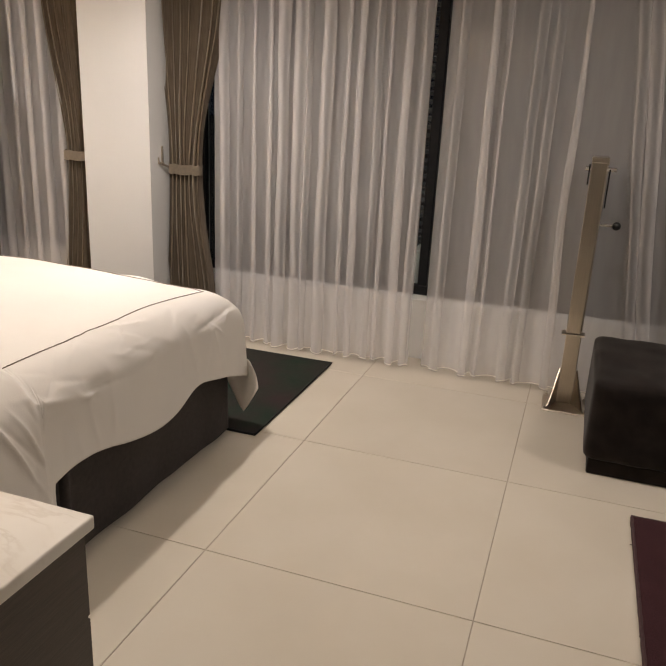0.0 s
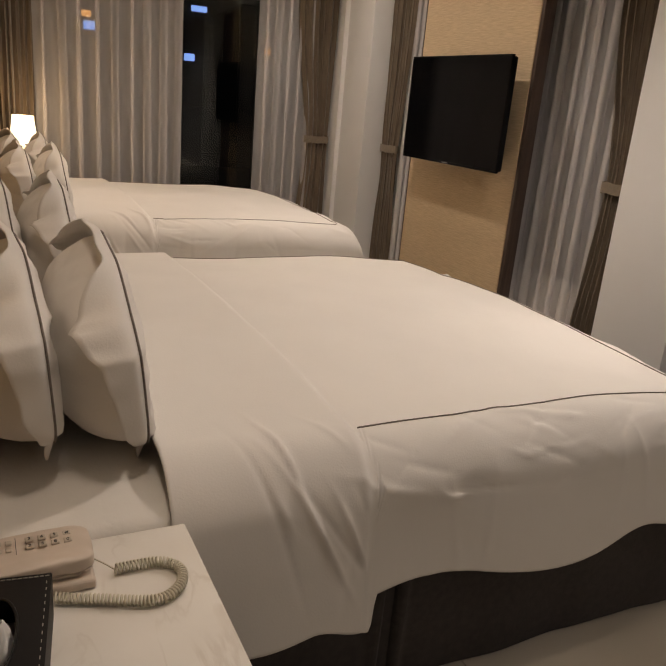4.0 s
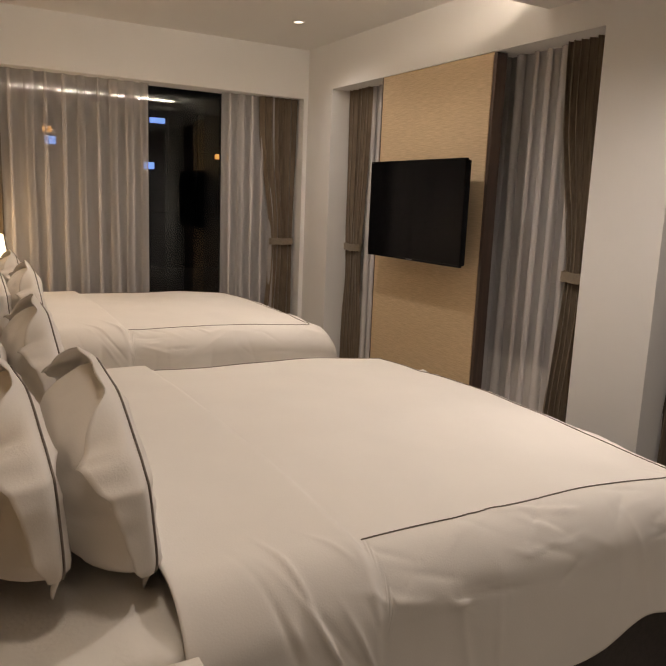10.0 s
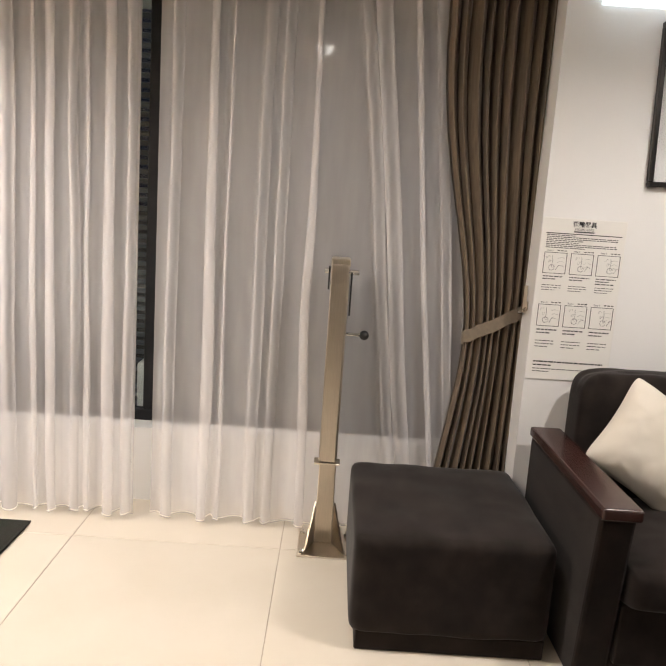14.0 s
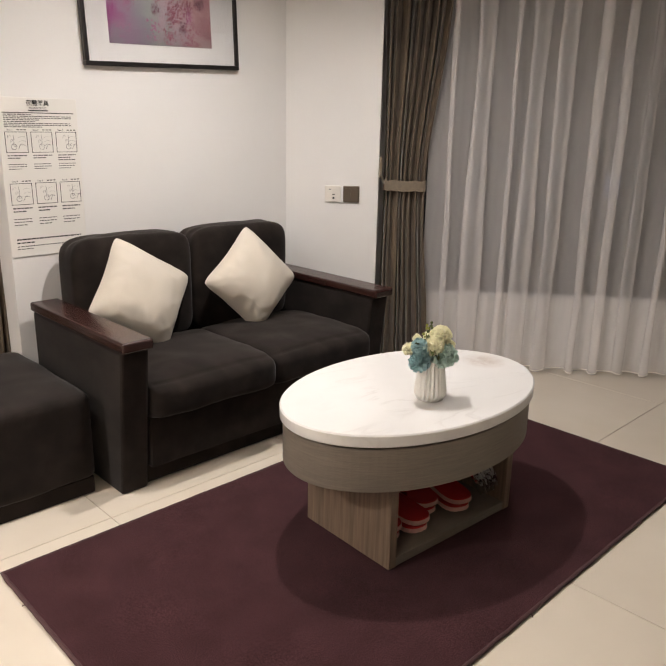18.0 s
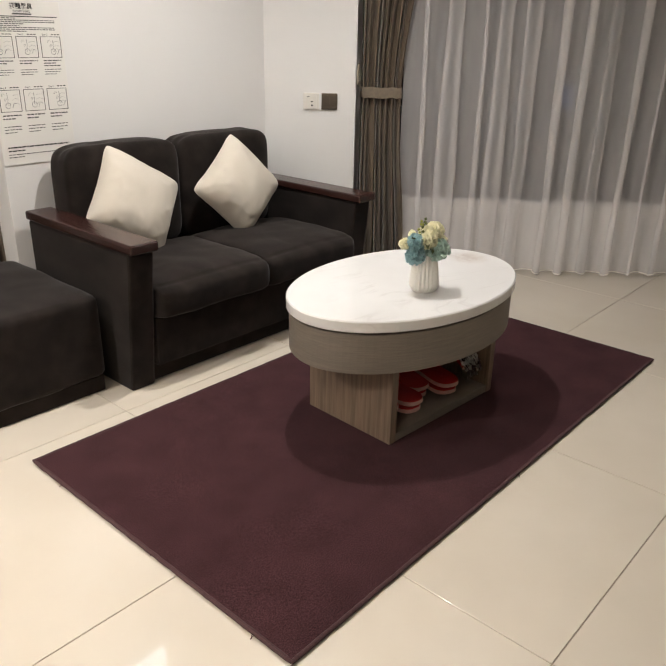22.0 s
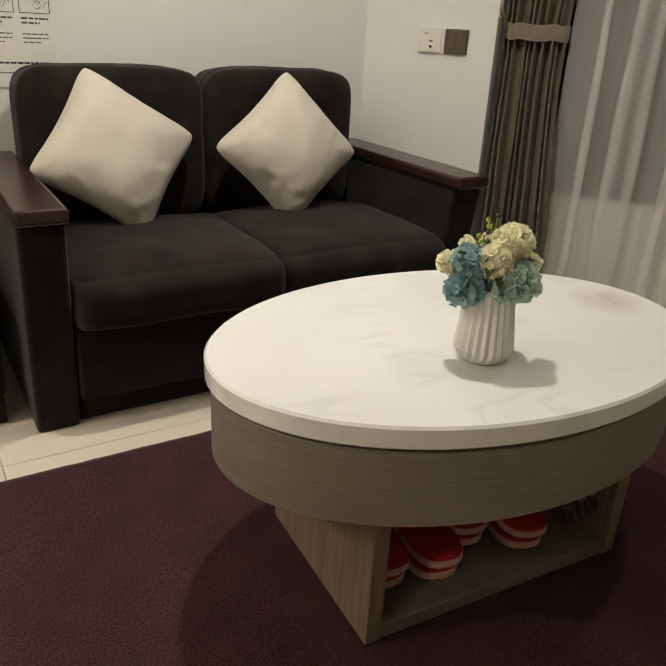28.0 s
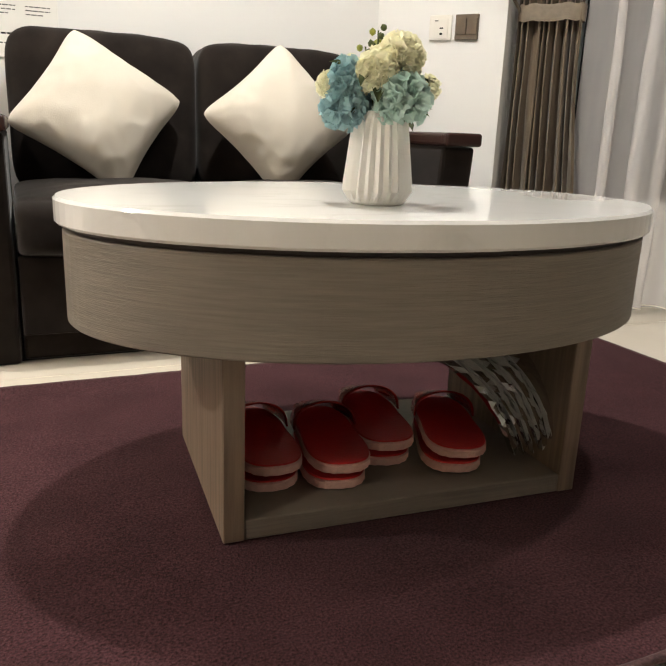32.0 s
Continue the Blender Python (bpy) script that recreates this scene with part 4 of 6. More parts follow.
def bed(x0, y_head, w, l, z_top, seed, label, fold, hang, hems, label_duvet):
    """A bed with its foot towards +y; x0 is its low-x edge and l its length. hems: cloth hanging at the low-x side, the high-x side and the foot."""
    y_foot = y_head + l
    b = thing("bed", label, "bed", (x0, y_foot, 0), group="hotel beds")
    # pleated skirt round the base
    pts, n = [], 0
    inset = 0.045
    path = [(inset, -l + 0.02), (inset, -inset), (w - inset, -inset), (w - inset, -l + 0.02)]
    dense = []
    for (ax, ay), (bx, by) in zip(path[:-1], path[1:]):
        m = max(2, int(math.hypot(bx - ax, by - ay) / 0.008))
        nx, ny = (by - ay) / math.hypot(bx - ax, by - ay), -(bx - ax) / math.hypot(bx - ax, by - ay)
        for i in range(m):
            u = i / m
            px, py = ax + (bx - ax) * u, ay + (by - ay) * u
            dense.append((px, py, nx, ny))
    verts = []
    rows = 8
    for j in range(rows):
        zz = 0.012 + 0.36 * j / (rows - 1)
        for px, py, nx, ny in dense:
            o = (0.020 * wave(px * 4 + seed, py * 4, zz * 1.5) + 0.004 * wave(px * 8, py * 8, zz + seed)) * (1 - zz / 0.5) - 0.006
            split = abs(py + l - 0.81) if px > w / 2 else 1.0
            o -= (0.040 * (1 - smoothstep(0.004, 0.016, split)) - 0.010 * math.exp(-((split - 0.028) / 0.014) ** 2)) * (1.15 - zz)
            verts.append((px - nx * o, py - ny * o, zz))
    part("bed_skirt", (verts, grid_faces(len(dense), rows)), M_SKIRT, b, "charcoal pleated skirt", smooth=True)
    part("bed_base", span((0.06, -l + 0.02, 0.03), (w - 0.06, -0.06, 0.36), 0.02), M_SKIRT, b)
    part("mattress", span((0.06, -l + 0.34, 0.365), (w - 0.06, -0.16, z_top - 0.050), 0.06, 4), M_SHEET, b, "white mattress")
    part("fitted_sheet", cushion_slab((0.012, -l + 0.01, 0.37), (w + 0.002, -l + 0.37, z_top - 0.030), 0.004, seed, 26, 9.0), M_SHEET, b, "white fitted sheet", smooth=True)

    d = new("duvet")
    d.matrix_world = pose(x0, y_foot, 0)
    tagged(d, label_duvet, "duvet", "bed duvets")
    at = duvet_surface(w, l, z_top, fold, hang, seed)
    lo, hi, foot = hems
    head_t = -l + 0.33
    ns, nt = 340, 300
    verts = []
    for j in range(nt):
        for i in range(ns):
            u, v = i / (ns - 1), j / (nt - 1)
            t_end = foot + 0.05 * wave(u * 4 + seed, 1.3)
            t = head_t + (t_end - head_t) * v
            wavy = 0.075 * wave(t * 1.9 + seed, 5.1) + 0.028 * wave(t * 5.2, 8.3 + seed)
            s_lo = -lo + wavy
            s_hi = w + hi - 0.024 * math.cos(2 * math.pi * (t + 1.01) / 0.68) + 0.012 * wave(t * 6, seed + 0.5)
            if t < fold + 0.03:
                s_hi += 0.075 * smoothstep(fold + 0.03, fold + 0.015, t) - 0.045 * smoothstep(fold, fold - 0.12, t)
            s = s_lo + (s_hi - s_lo) * u
            verts.append(at(s, t))
    quilt = part("quilt", (verts, grid_faces(ns, nt)), M_LINEN, d, smooth=True)
    solid(quilt, 0.006, -1)
    # loose corner of the cover hanging at the foot, on the high-x side
    fold_v = []
    for j in range(9):
        for i in range(9):
            u, v = i / 8, j / 8
            xx = w + 0.055 - 0.150 * u + 0.030 * v * (1 - u)
            yy = -0.045 + 0.055 * math.sin(math.pi * u) * (1 - 0.5 * v) + 0.012 * math.sin(5 * u + 3 * v)
            drop = 0.215 * v * max(0.0, 1 - abs(u - 0.40) / 0.62) ** 0.8
            fold_v.append((xx, yy, 0.300 - drop))
    flap = part("hanging_corner", (fold_v, grid_faces(9, 9)), M_LINEN, d, "pointed loose cover corner", smooth=True)
    solid(flap, 0.003)
    # rope-stitched border, inset from the edges of the top
    inset_s, inset_t = 0.115, -0.115
    run = [(w - inset_s, fold + 0.02 + (inset_t - fold - 0.02) * k / 160) for k in range(161)]
    run += [(w - inset_s + (2 * inset_s - w) * k / 160, inset_t) for k in range(1, 161)]
    run += [(inset_s, inset_t + (fold + 0.02 - inset_t) * k / 160) for k in range(1, 161)]
    pts = []
    for k, (s, t) in enumerate(run):
        x, y, z = at(s, t)
        pts.append((x + 0.0008 * (-1) ** k, y + 0.0008 * (-1) ** k, z + 0.0014))
    part("border_stitching", tube(pts, 0.0016, 6), M_STITCH, quilt, "taupe rope-stitched border line", smooth=True)
    return b, d


def pillow_mesh(w, h, thick, seed, border=0.088):
    """A plump pillow in a flanged case; local x across, z up, the seam plane at y = 0 and the plump back towards +y.
    The flange lies folded back over the ends, stands up along the top and is pinched at the bottom corners. Returns body, flange and stitch line."""
    n = 56

    def outline(u, v, p=4.2):
        k = (abs(u) ** p + abs(v) ** p) ** (1 / p) / max(abs(u), abs(v), 1e-6) if abs(u) + abs(v) > 1e-6 else 1.0
        a, b = u / k, v / k
        # the top edge sinks towards the ends
        return a, b * (1 - 0.42 * smoothstep(0.30, 1.0, abs(a)) * smoothstep(0.0, 0.9, b))

    def face(u, v, front):
        rho = max(abs(u), abs(v))
        a, b = outline(u, v)
        swell = max(0.0, 1 - rho ** 3.0) ** 0.55 * (1 - 0.20 * b)
        soft = 0.008 * wave(a * 2 + seed, b * 2) + 0.003 * wave(a * 4.3, b * 4.3 + seed)
        pull = 0.008 * (facets(a * 2.6 + seed, b * 2.0, 1.5) - 0.7) * smoothstep(0.35, 0.9, rho)
        gather = 0.004 * math.sin(23 * a + 3 * wave(a * 3 + seed, b)) * smoothstep(-0.45, -0.95, b)
        crumple = (soft + pull + gather) * min(1, 2.5 * swell)
        y = -0.16 * thick * swell + crumple if front else 0.75 * thick * swell + crumple
        return a * w / 2, y, b * h / 2

    grid = [(2 * i / (n - 1) - 1, 2 * j / (n - 1) - 1) for j in range(n) for i in range(n)]
    front = [face(u, v, True) for u, v in grid]
    back = [face(u, v, False) for u, v in grid]
    f = grid_faces(n, n)
    body = (front + back, [q[::-1] for q in f] + [tuple(a + n * n for a in q) for q in f])
    rim = [(i, 0) for i in range(n)] + [(n - 1, j) for j in range(1, n)] + [(i, n - 1) for i in range(n - 2, -1, -1)] + [(0, j) for j in range(n - 2, 0, -1)]
    verts, m, rings = [], len(rim), 10
    line = []
    for ring in range(rings):
        g = ring / (rings - 1)
        for k, (i, j) in enumerate(rim):
            p = Vector(front[j * n + i])
            u, v = 2 * i / (n - 1) - 1, 2 * j / (n - 1) - 1
            ear = abs(u * v) ** 5
            # outward direction in the seam plane, turned from the end to the top round the corner
            ox, oz = (abs(u) ** 7) * (1 if u > 0 else -1), (abs(v) ** 7) * (1 if v > 0 else -1)
            size = math.hypot(ox, oz)
            ox, oz = ox / size, oz / size
            end = ox * ox
            top = max(0.0, oz) ** 2
            low = max(0.0, -oz) ** 2
            horn = ear if v > 0 else 0.0
            tail = ear if v < 0 else 0.0
            wide = border * (1.0 + 0.14 * wave(u * 2.2 + seed, v * 2.2) + 0.30 * horn - 0.72 * tail - 0.50 * low * (1 - ear) - 0.50 * top * (1 - smoothstep(0.45, 0.80, abs(u)))) * (1.0 - end * (0.25 - 0.35 * v))
            fall = end * (1.36 + 0.12 * wave(v * 1.7 + seed, u, 9.0)) + top * (1 - end) * (0.70 + 0.5 * wave(u * 1.9 + seed, 3.0) + 0.9 * smoothstep(0.45, 0.82, abs(u))) + 0.25 * low + 0.55 * horn
            # the cloth stands off the seam first and folds over further out
            reach, back_off, steps = 0.0, 0.0, 12
            for q in range(steps):
                e = (q + 0.5) / steps * g
                bent = fall * smoothstep(0.0, 0.45, e) * (1.0 + 0.10 * e)
                reach += math.cos(bent) * wide * g / steps
                back_off += math.sin(bent) * wide * g / steps
            ripple = 0.006 * g * g * wave(u * 3.0 + seed, v * 3.6, 7.0)
            side = 0.007 * g * g * end * wave(v * 3.4 + seed, 5.0)
            verts.append((p.x + ox * (reach + side) - 0.022 * tail * g * (1 if u > 0 else -1), p.y + back_off + ripple, max(p.z + oz * reach, -h / 2 - 0.022)))
            if ring == 1:
                line.append((verts[-1][0], verts[-1][1] - 0.004, verts[-1][2]))
    flange = (verts, grid_faces(m, rings, True))
    return body, flange, line


def pillow(place, lean, yaw, seed, label, roll=0.0, w=0.62, h=0.305, thick=0.185):
    p = new("pillow")
    p.matrix_world = pose(*place, lean, roll, yaw)
    tagged(p, label, "pillow", "bed pillows")
    body, flange, line = pillow_mesh(w, h, thick, seed)
    part("pillow_body", body, M_LINEN, p, smooth=True)
    fl = part("flange", flange, M_LINEN, p, "folded white cotton flange", smooth=True)
    solid(fl, 0.003)
    part("stitching", tube(line, 0.0022, 5, True), M_STITCH, fl, "taupe rope stitching", smooth=True)
    return p


BED1 = dict(x0=-1.985, w=1.715, y_head=-1.84, l=1.84)
BED2 = dict(x0=-4.16, w=1.56, y_head=-1.70, l=1.79)
bed(BED1["x0"], BED1["y_head"], BED1["w"], BED1["l"], 0.615, 2, "double bed with white bedding and a charcoal skirt", -1.14, 0.34, (0.30, 0.255, 0.24), "white cotton duvet with a stitched border, turned back near the pillows")
bed(BED2["x0"], BED2["y_head"], BED2["w"], BED2["l"], 0.615, 9, "second double bed with white bedding beside the glazed opening", -1.12, 0.34, (0.26, 0.27, 0.25), "white cotton duvet with a stitched border on the far bed")
for k, (bx, w) in enumerate(((BED1["x0"], BED1["w"]), (BED2["x0"], BED2["w"]))):
    hy = BED1["y_head"] if k == 0 else BED2["y_head"]
    for m, fx in enumerate((0.76, 0.26)):
        cx = bx + w * fx
        pillow((cx - 0.010, hy + 0.150, 0.772 - 0.030 * k), -4, 181.5, 10 * k + m, "white cotton pillow leaning on the headboard wall", roll=2 - 4 * m)
        pillow((cx, hy + 0.312, 0.772 - 0.030 * k), -6, 178, 10 * k + m + 4, "white cotton pillow with stitched border leaning on another pillow", roll=-3 + 3 * m)

# floor mat beyond the foot of the bed
mat = thing("floor_mat", "dark patterned floor mat at the foot of the bed", "mat", (0, 0, 0))
part("mat_surface", span((-1.85, -0.045, 0.001), (-0.195, 0.875, 0.010), 0.003, 1), M_MAT, mat)
edge = [(-1.85, -0.045, 0.006), (-0.195, -0.045, 0.006), (-0.195, 0.875, 0.006), (-1.85, 0.875, 0.006)]
dense = [tuple(Vector(a).lerp(Vector(b), k / 12)) for a, b in zip(edge, edge[1:] + edge[:1]) for k in range(12)]
part("mat_binding", tube(dense, 0.006, 6, True), M_LEATHER, mat, "black bound edge", smooth=True)

# ---- nightstand by the near bed, with telephone and tissue box ----
NS = ((-0.262, -1.850), (0.165, -1.492), 0.56)
ns = thing("nightstand", "dark walnut nightstand with a white marble top", "nightstand", (0, 0, 0), group="nightstands")
(nx0, ny0), (nx1, ny1), nz = NS
part("marble_top", span((nx0, ny0, nz - 0.028), (nx1, ny1, nz), 0.004, 2), M_HONED, ns, "white marble top")
part("body", span((nx0 + 0.015, ny0, 0.06), (nx1 - 0.015, ny1 - 0.015, nz - 0.029), 0.002, 1), M_NIGHT, ns)
part("drawer_front", span((nx0 + 0.02, ny1 - 0.0145, 0.34), (nx1 - 0.02, ny1 - 0.004, nz - 0.036), 0.002, 1), M_NIGHT, ns)
part("drawer_front", span((nx0 + 0.02, ny1 - 0.0145, 0.075), (nx1 - 0.02, ny1 - 0.004, 0.333), 0.002, 1), M_NIGHT, ns)
part("plinth", span((nx0 + 0.03, ny0, 0.0), (nx1 - 0.03, ny1 - 0.035, 0.06)), M_NIGHT, ns)
# far nightstand and lamp
ns2 = thing("nightstand", "dark walnut nightstand in the far corner", "nightstand", (0, 0, 0), group="nightstands")
part("marble_top", span((-4.42, -1.59, 0.572), (-4.175, -1.30, 0.60), 0.004, 2), M_HONED, ns2, "white marble top")
part("body", span((-4.41, -1.59, 0.06), (-4.185, -1.31, 0.571), 0.002, 1), M_NIGHT, ns2)
part("plinth", span((-4.40, -1.59, 0.0), (-4.195, -1.33, 0.06)), M_NIGHT, ns2)
lamp = thing("table_lamp", "small lit table lamp with a glowing white shade on the nightstand", "table lamp", (-4.29, -1.475, 0.60))
part("lamp_base", turned([(0.0, 0.0), (0.05, 0.0), (0.05, 0.012), (0.012, 0.02), (0.010, 0.24), (0.0, 0.24)], 24), M_STEEL, lamp, smooth=True)
part("shade", turned([(0.085, 0.21), (0.062, 0.385)], 32), M_SHADE, lamp, "glowing white cloth shade", smooth=True)
glow = bpy.data.lights.new("lamp_glow", "POINT")
glow.energy, glow.color, glow.shadow_soft_size = 4.0, (1.0, 0.74, 0.45), 0.05
gl = new("lamp_glow", glow)
gl.location = (-4.29, -1.475, 1.04)

# ---- television on the panel ----
tv = thing("television", "black flat television switched off, on a wall bracket", "television", (-2.755, 0.66, 1.236))
part("screen", span((-0.452, -0.012, -0.275), (0.452, -0.009, 0.280)), M_SCREEN, tv, "glossy black screen")
part("bezel", merged(span((-0.462, -0.014, -0.290), (0.462, 0.006, -0.276), 0.002, 1), span((-0.462, -0.014, 0.281), (0.462, 0.006, 0.290), 0.002, 1),
                     span((-0.462, -0.014, -0.2755), (-0.453, 0.006, 0.2805), 0.002, 1), span((0.453, -0.014, -0.2755), (0.462, 0.006, 0.2805), 0.002, 1)), M_SCREEN, tv)
part("housing", span((-0.455, -0.008, -0.283), (0.455, 0.035, 0.283), 0.01, 2), M_SCREEN, tv)
part("bracket", span((-0.16, 0.036, -0.16), (0.16, 0.135, 0.16), 0.006, 1), M_BLACK, tv)
part("brand_mark", span((-0.03, -0.0155, -0.2855), (0.03, -0.0142, -0.2805)), M_INKGREY, tv)
# ---- sofa ----
sofa = thing("sofa", "black suede two-seat sofa with dark lacquered wooden armrests", "sofa", (0, 0, 0))
AX = (1.690, 1.803, 2.868, 2.982)
for k, (a, b) in enumerate(((AX[0], AX[1]), (AX[2], AX[3]))):
    arm = bmesh.new()
    # side profile of the arm: raked front edge
    prof = [(0.105, 0.0), (0.745, 0.0), (0.745, 0.533), (0.046, 0.533)]
    va = [arm.verts.new((a + 0.006, y, z)) for y, z in prof]
    vb = [arm.verts.new((b - 0.006, y, z)) for y, z in prof]
    arm.faces.new(va)
    arm.faces.new(vb[::-1])
    for i in range(4):
        j = (i + 1) % 4
        arm.faces.new((va[j], va[i], vb[i], vb[j]))
    bmesh.ops.recalc_face_normals(arm, faces=arm.faces)
    bmesh.ops.bevel(arm, geom=list(arm.edges), offset=0.010, segments=2, profile=0.5, affect="EDGES")
    panel_ = part("armrest_panel", arm, M_SUEDE, sofa)
    part("armrest_top", span((a, 0.022, 0.534), (b, 0.752, 0.570), 0.009, 4), M_ARMWOOD, panel_, "dark lacquered wooden armrest top")
part("seat_base", span((AX[1], 0.125, 0.005), (AX[2], 0.72, 0.255), 0.008, 2), M_SUEDE, sofa)
part("plinth", span((AX[1] - 0.01, 0.135, 0.0), (AX[2] + 0.01, 0.70, 0.004)), M_BLACK, sofa)
part("front_apron", span((AX[1] + 0.002, 0.085, 0.075), (AX[2] - 0.002, 0.124, 0.262), 0.006, 2), M_SUEDE, sofa)
mid = (AX[1] + AX[2]) / 2
for k, (a, b) in enumerate(((AX[1] + 0.003, mid - 0.001), (mid + 0.001, AX[2] - 0.003))):
    part("seat_cushion", cushion_slab((a, 0.028, 0.258), (b, 0.60, 0.395), 0.022, 3 + k, 30, 20.0, nose=5.0), M_SUEDE, sofa, smooth=True)
    part("back_cushion", cushion_slab((a, 0.590, 0.36), (b, 0.750, 0.803), 0.012, 8 + k, corner=8.0), M_SUEDE, sofa, smooth=True)
part("back_frame", span((AX[1] + 0.06, 0.746, 0.02), (AX[2] - 0.06, 0.790, 0.760), 0.02, 3), M_SUEDE, sofa)

ott = thing("ottoman", "square black suede ottoman beside the sofa", "ottoman", (0, 0, 0))
part("upholstered_block", cushion_slab((1.048, 0.178, 0.060), (1.652, 0.825, 0.372), 0.006, 21, corner=20.0), M_SUEDE, ott, smooth=True)
part("plinth", span((1.070, 0.195, 0.0), (1.642, 0.80, 0.064), 0.004, 1), M_SUEDE, ott)


def throw_pillow(place, lean, yaw, spin, size, seed, label):
    c = new("throw_pillow")
    c.matrix_world = pose(*place, 0, 0, yaw) @ pose(0, 0, 0, lean) @ pose(0, 0, 0, 0, spin)
    tagged(c, label, "cushion", "cream cushions")
    n = 44
    front, back = [], []
    for j in range(n):
        for i in range(n):
            u, v = 2 * i / (n - 1) - 1, 2 * j / (n - 1) - 1
            plump = max(0.0, 1 - abs(u) ** 2.4) ** 0.6 * max(0.0, 1 - abs(v) ** 2.4) ** 0.6
            px, pz = 1 - 0.085 * (1 - v * v) * abs(u) ** 3, 1 - 0.085 * (1 - u * u) * abs(v) ** 3
            x, z = u * size / 2 * px * math.sqrt(1 - 0.14 * v ** 8), v * size / 2 * pz * math.sqrt(1 - 0.14 * u ** 8)
            wr = (0.010 * wave(u * 1.6 + seed, v * 1.6)) * plump + 0.0025 * wave(u * 3.5 + seed, v * 3.5) * plump + 0.004 * (0.5 - 2 * abs(wave(u * 3 + 2 * seed, v * 3))) * plump * smoothstep(0.2, -0.9, v)
            wr += 0.005 * plump * math.sin(16 * (u - v) + 4 * wave(u * 2 + seed, v * 2)) * smoothstep(-0.9, -1.7, u + v) * 0.8
            wr += 0.012 * (facets(u * 2.4 + seed, v * 2.4, 2.5) - 0.7) * plump * smoothstep(0.25, 0.95, max(abs(u), abs(v)))
            y = 0.104 * plump
            front.append((x, -y + wr, z))
            back.append((x, y * 0.70 + wr, z))
    f = grid_faces(n, n)
    part("cushion_body", (front + back, [q[::-1] for q in f] + [tuple(a + n * n for a in q) for q in f]), M_CUSHION, c, smooth=True)
    return c


throw_pillow((2.035, 0.512, 0.592), -23, 2, 35, 0.362, 4, "cream square cushion standing on one corner on the sofa")
throw_pillow((2.562, 0.485, 0.586), -15, -5, 48, 0.352, 12, "cream square cushion standing on one corner on the sofa")

# ---- rug ----
RUG = (1.222, -1.195, 3.335, -0.080)
rug = thing("rug", "large plum rug with a bound edge under the coffee table", "rug", (0, 0, 0))
nx_, ny_ = 72, 40
v = []
for j in range(ny_):
    for i in range(nx_):
        x, y = RUG[0] + (RUG[2] - RUG[0]) * i / (nx_ - 1), RUG[1] + (RUG[3] - RUG[1]) * j / (ny_ - 1)
        v.append((x, y, 0.0105 + 0.0012 * wave(x * 5, y * 5)))
part("rug_surface", (v, grid_faces(nx_, ny_)), M_RUG, rug)
part("rug_backing", span((RUG[0], RUG[1], 0.001), (RUG[2], RUG[3], 0.008)), M_RUGEDGE, rug)
edge = [(RUG[0], RUG[1], 0.007), (RUG[2], RUG[1], 0.007), (RUG[2], RUG[3], 0.007), (RUG[0], RUG[3], 0.007)]
dense = [tuple(Vector(a).lerp(Vector(b), k / 60) + Vector((0.0022 * wave(k * 0.55, 1), 0.0022 * wave(k * 0.55, 2), 0.001 * wave(k * 0.9, 5)))) for a, b in zip(edge, edge[1:] + edge[:1]) for k in range(60)]
part("rug_binding", tube(dense, 0.0062, 7, True), M_RUGEDGE, rug, "plum stitched binding", smooth=True)

# frayed threads at the rug's edge
for k, (tx, ty, ang) in enumerate(((1.215, -1.079, 175), (1.214, -1.084, 220), (1.219, -0.690, 200), (2.183, -1.203, -80), (1.214, -1.200, 235), (1.215, -0.263, 170), (1.205, -1.204, 250))):
    cx, sx = math.cos(radians(ang)), math.sin(radians(ang))
    curl = 0.006 * (-1) ** k
    part("loose_thread", tube([(tx, ty, 0.008), (tx + 0.003 * cx - curl * 0.4 * sx, ty + 0.003 * sx + curl * 0.4 * cx, 0.009), (tx + 0.006 * cx - curl * sx, ty + 0.006 * sx + curl * cx, 0.004)], 0.0012, 5), M_RUG, rug, smooth=True)

# ---- coffee table ----
TC, TA, TB, TZ = (2.332, -0.640), 0.472, 0.315, 0.463


def oval_solid(a, b, z0, z1, round_=0.0, n=96):
    verts, faces = [], []
    rings = [(1 - round_ / a, z0, -round_), (1, z0 + round_, 0), (1, z1 - round_, 0), (1 - round_ / a, z1, -round_)] if round_ else [(1, z0, 0), (1, z1, 0)]
    for _, z, off in rings:
        for k in range(n):
            t = 2 * math.pi * k / n
            verts.append(((a + off) * math.cos(t), (b + off) * math.sin(t), z))
    faces = grid_faces(n, len(rings), True)
    faces += [tuple(range(n))[::-1], tuple((len(rings) - 1) * n + k for k in range(n))]
    return verts, faces


ct = thing("coffee_table", "oval coffee table with white marble top and grey oak base", "coffee table", (*TC, 0), -3.3)
part("tabletop", oval_solid(TA, TB, TZ - 0.037, TZ, 0.004), M_MARBLE, ct, "oval white marble top")
part("shadow_gap", oval_solid(TA - 0.020, TB - 0.020, TZ - 0.045, TZ - 0.0375), M_NIGHT, ct)
part("apron", oval_solid(TA - 0.010, TB - 0.010, 0.289, TZ - 0.0455, 0.002), M_APRON, ct, "grey oak veneer oval drum")
LX0, LX1, LY0, LY1 = 2.052 - TC[0], 2.626 - TC[0], -0.836 - TC[1], -0.460 - TC[1]
part("side_panel", span((LX0, LY0, 0.012), (LX0 + 0.030, LY1, 0.288), 0.0015, 1), M_LEG, ct, "brown ash veneer side")
part("side_panel", span((LX1 - 0.030, LY0, 0.012), (LX1, LY1, 0.288), 0.0015, 1), M_LEG, ct)
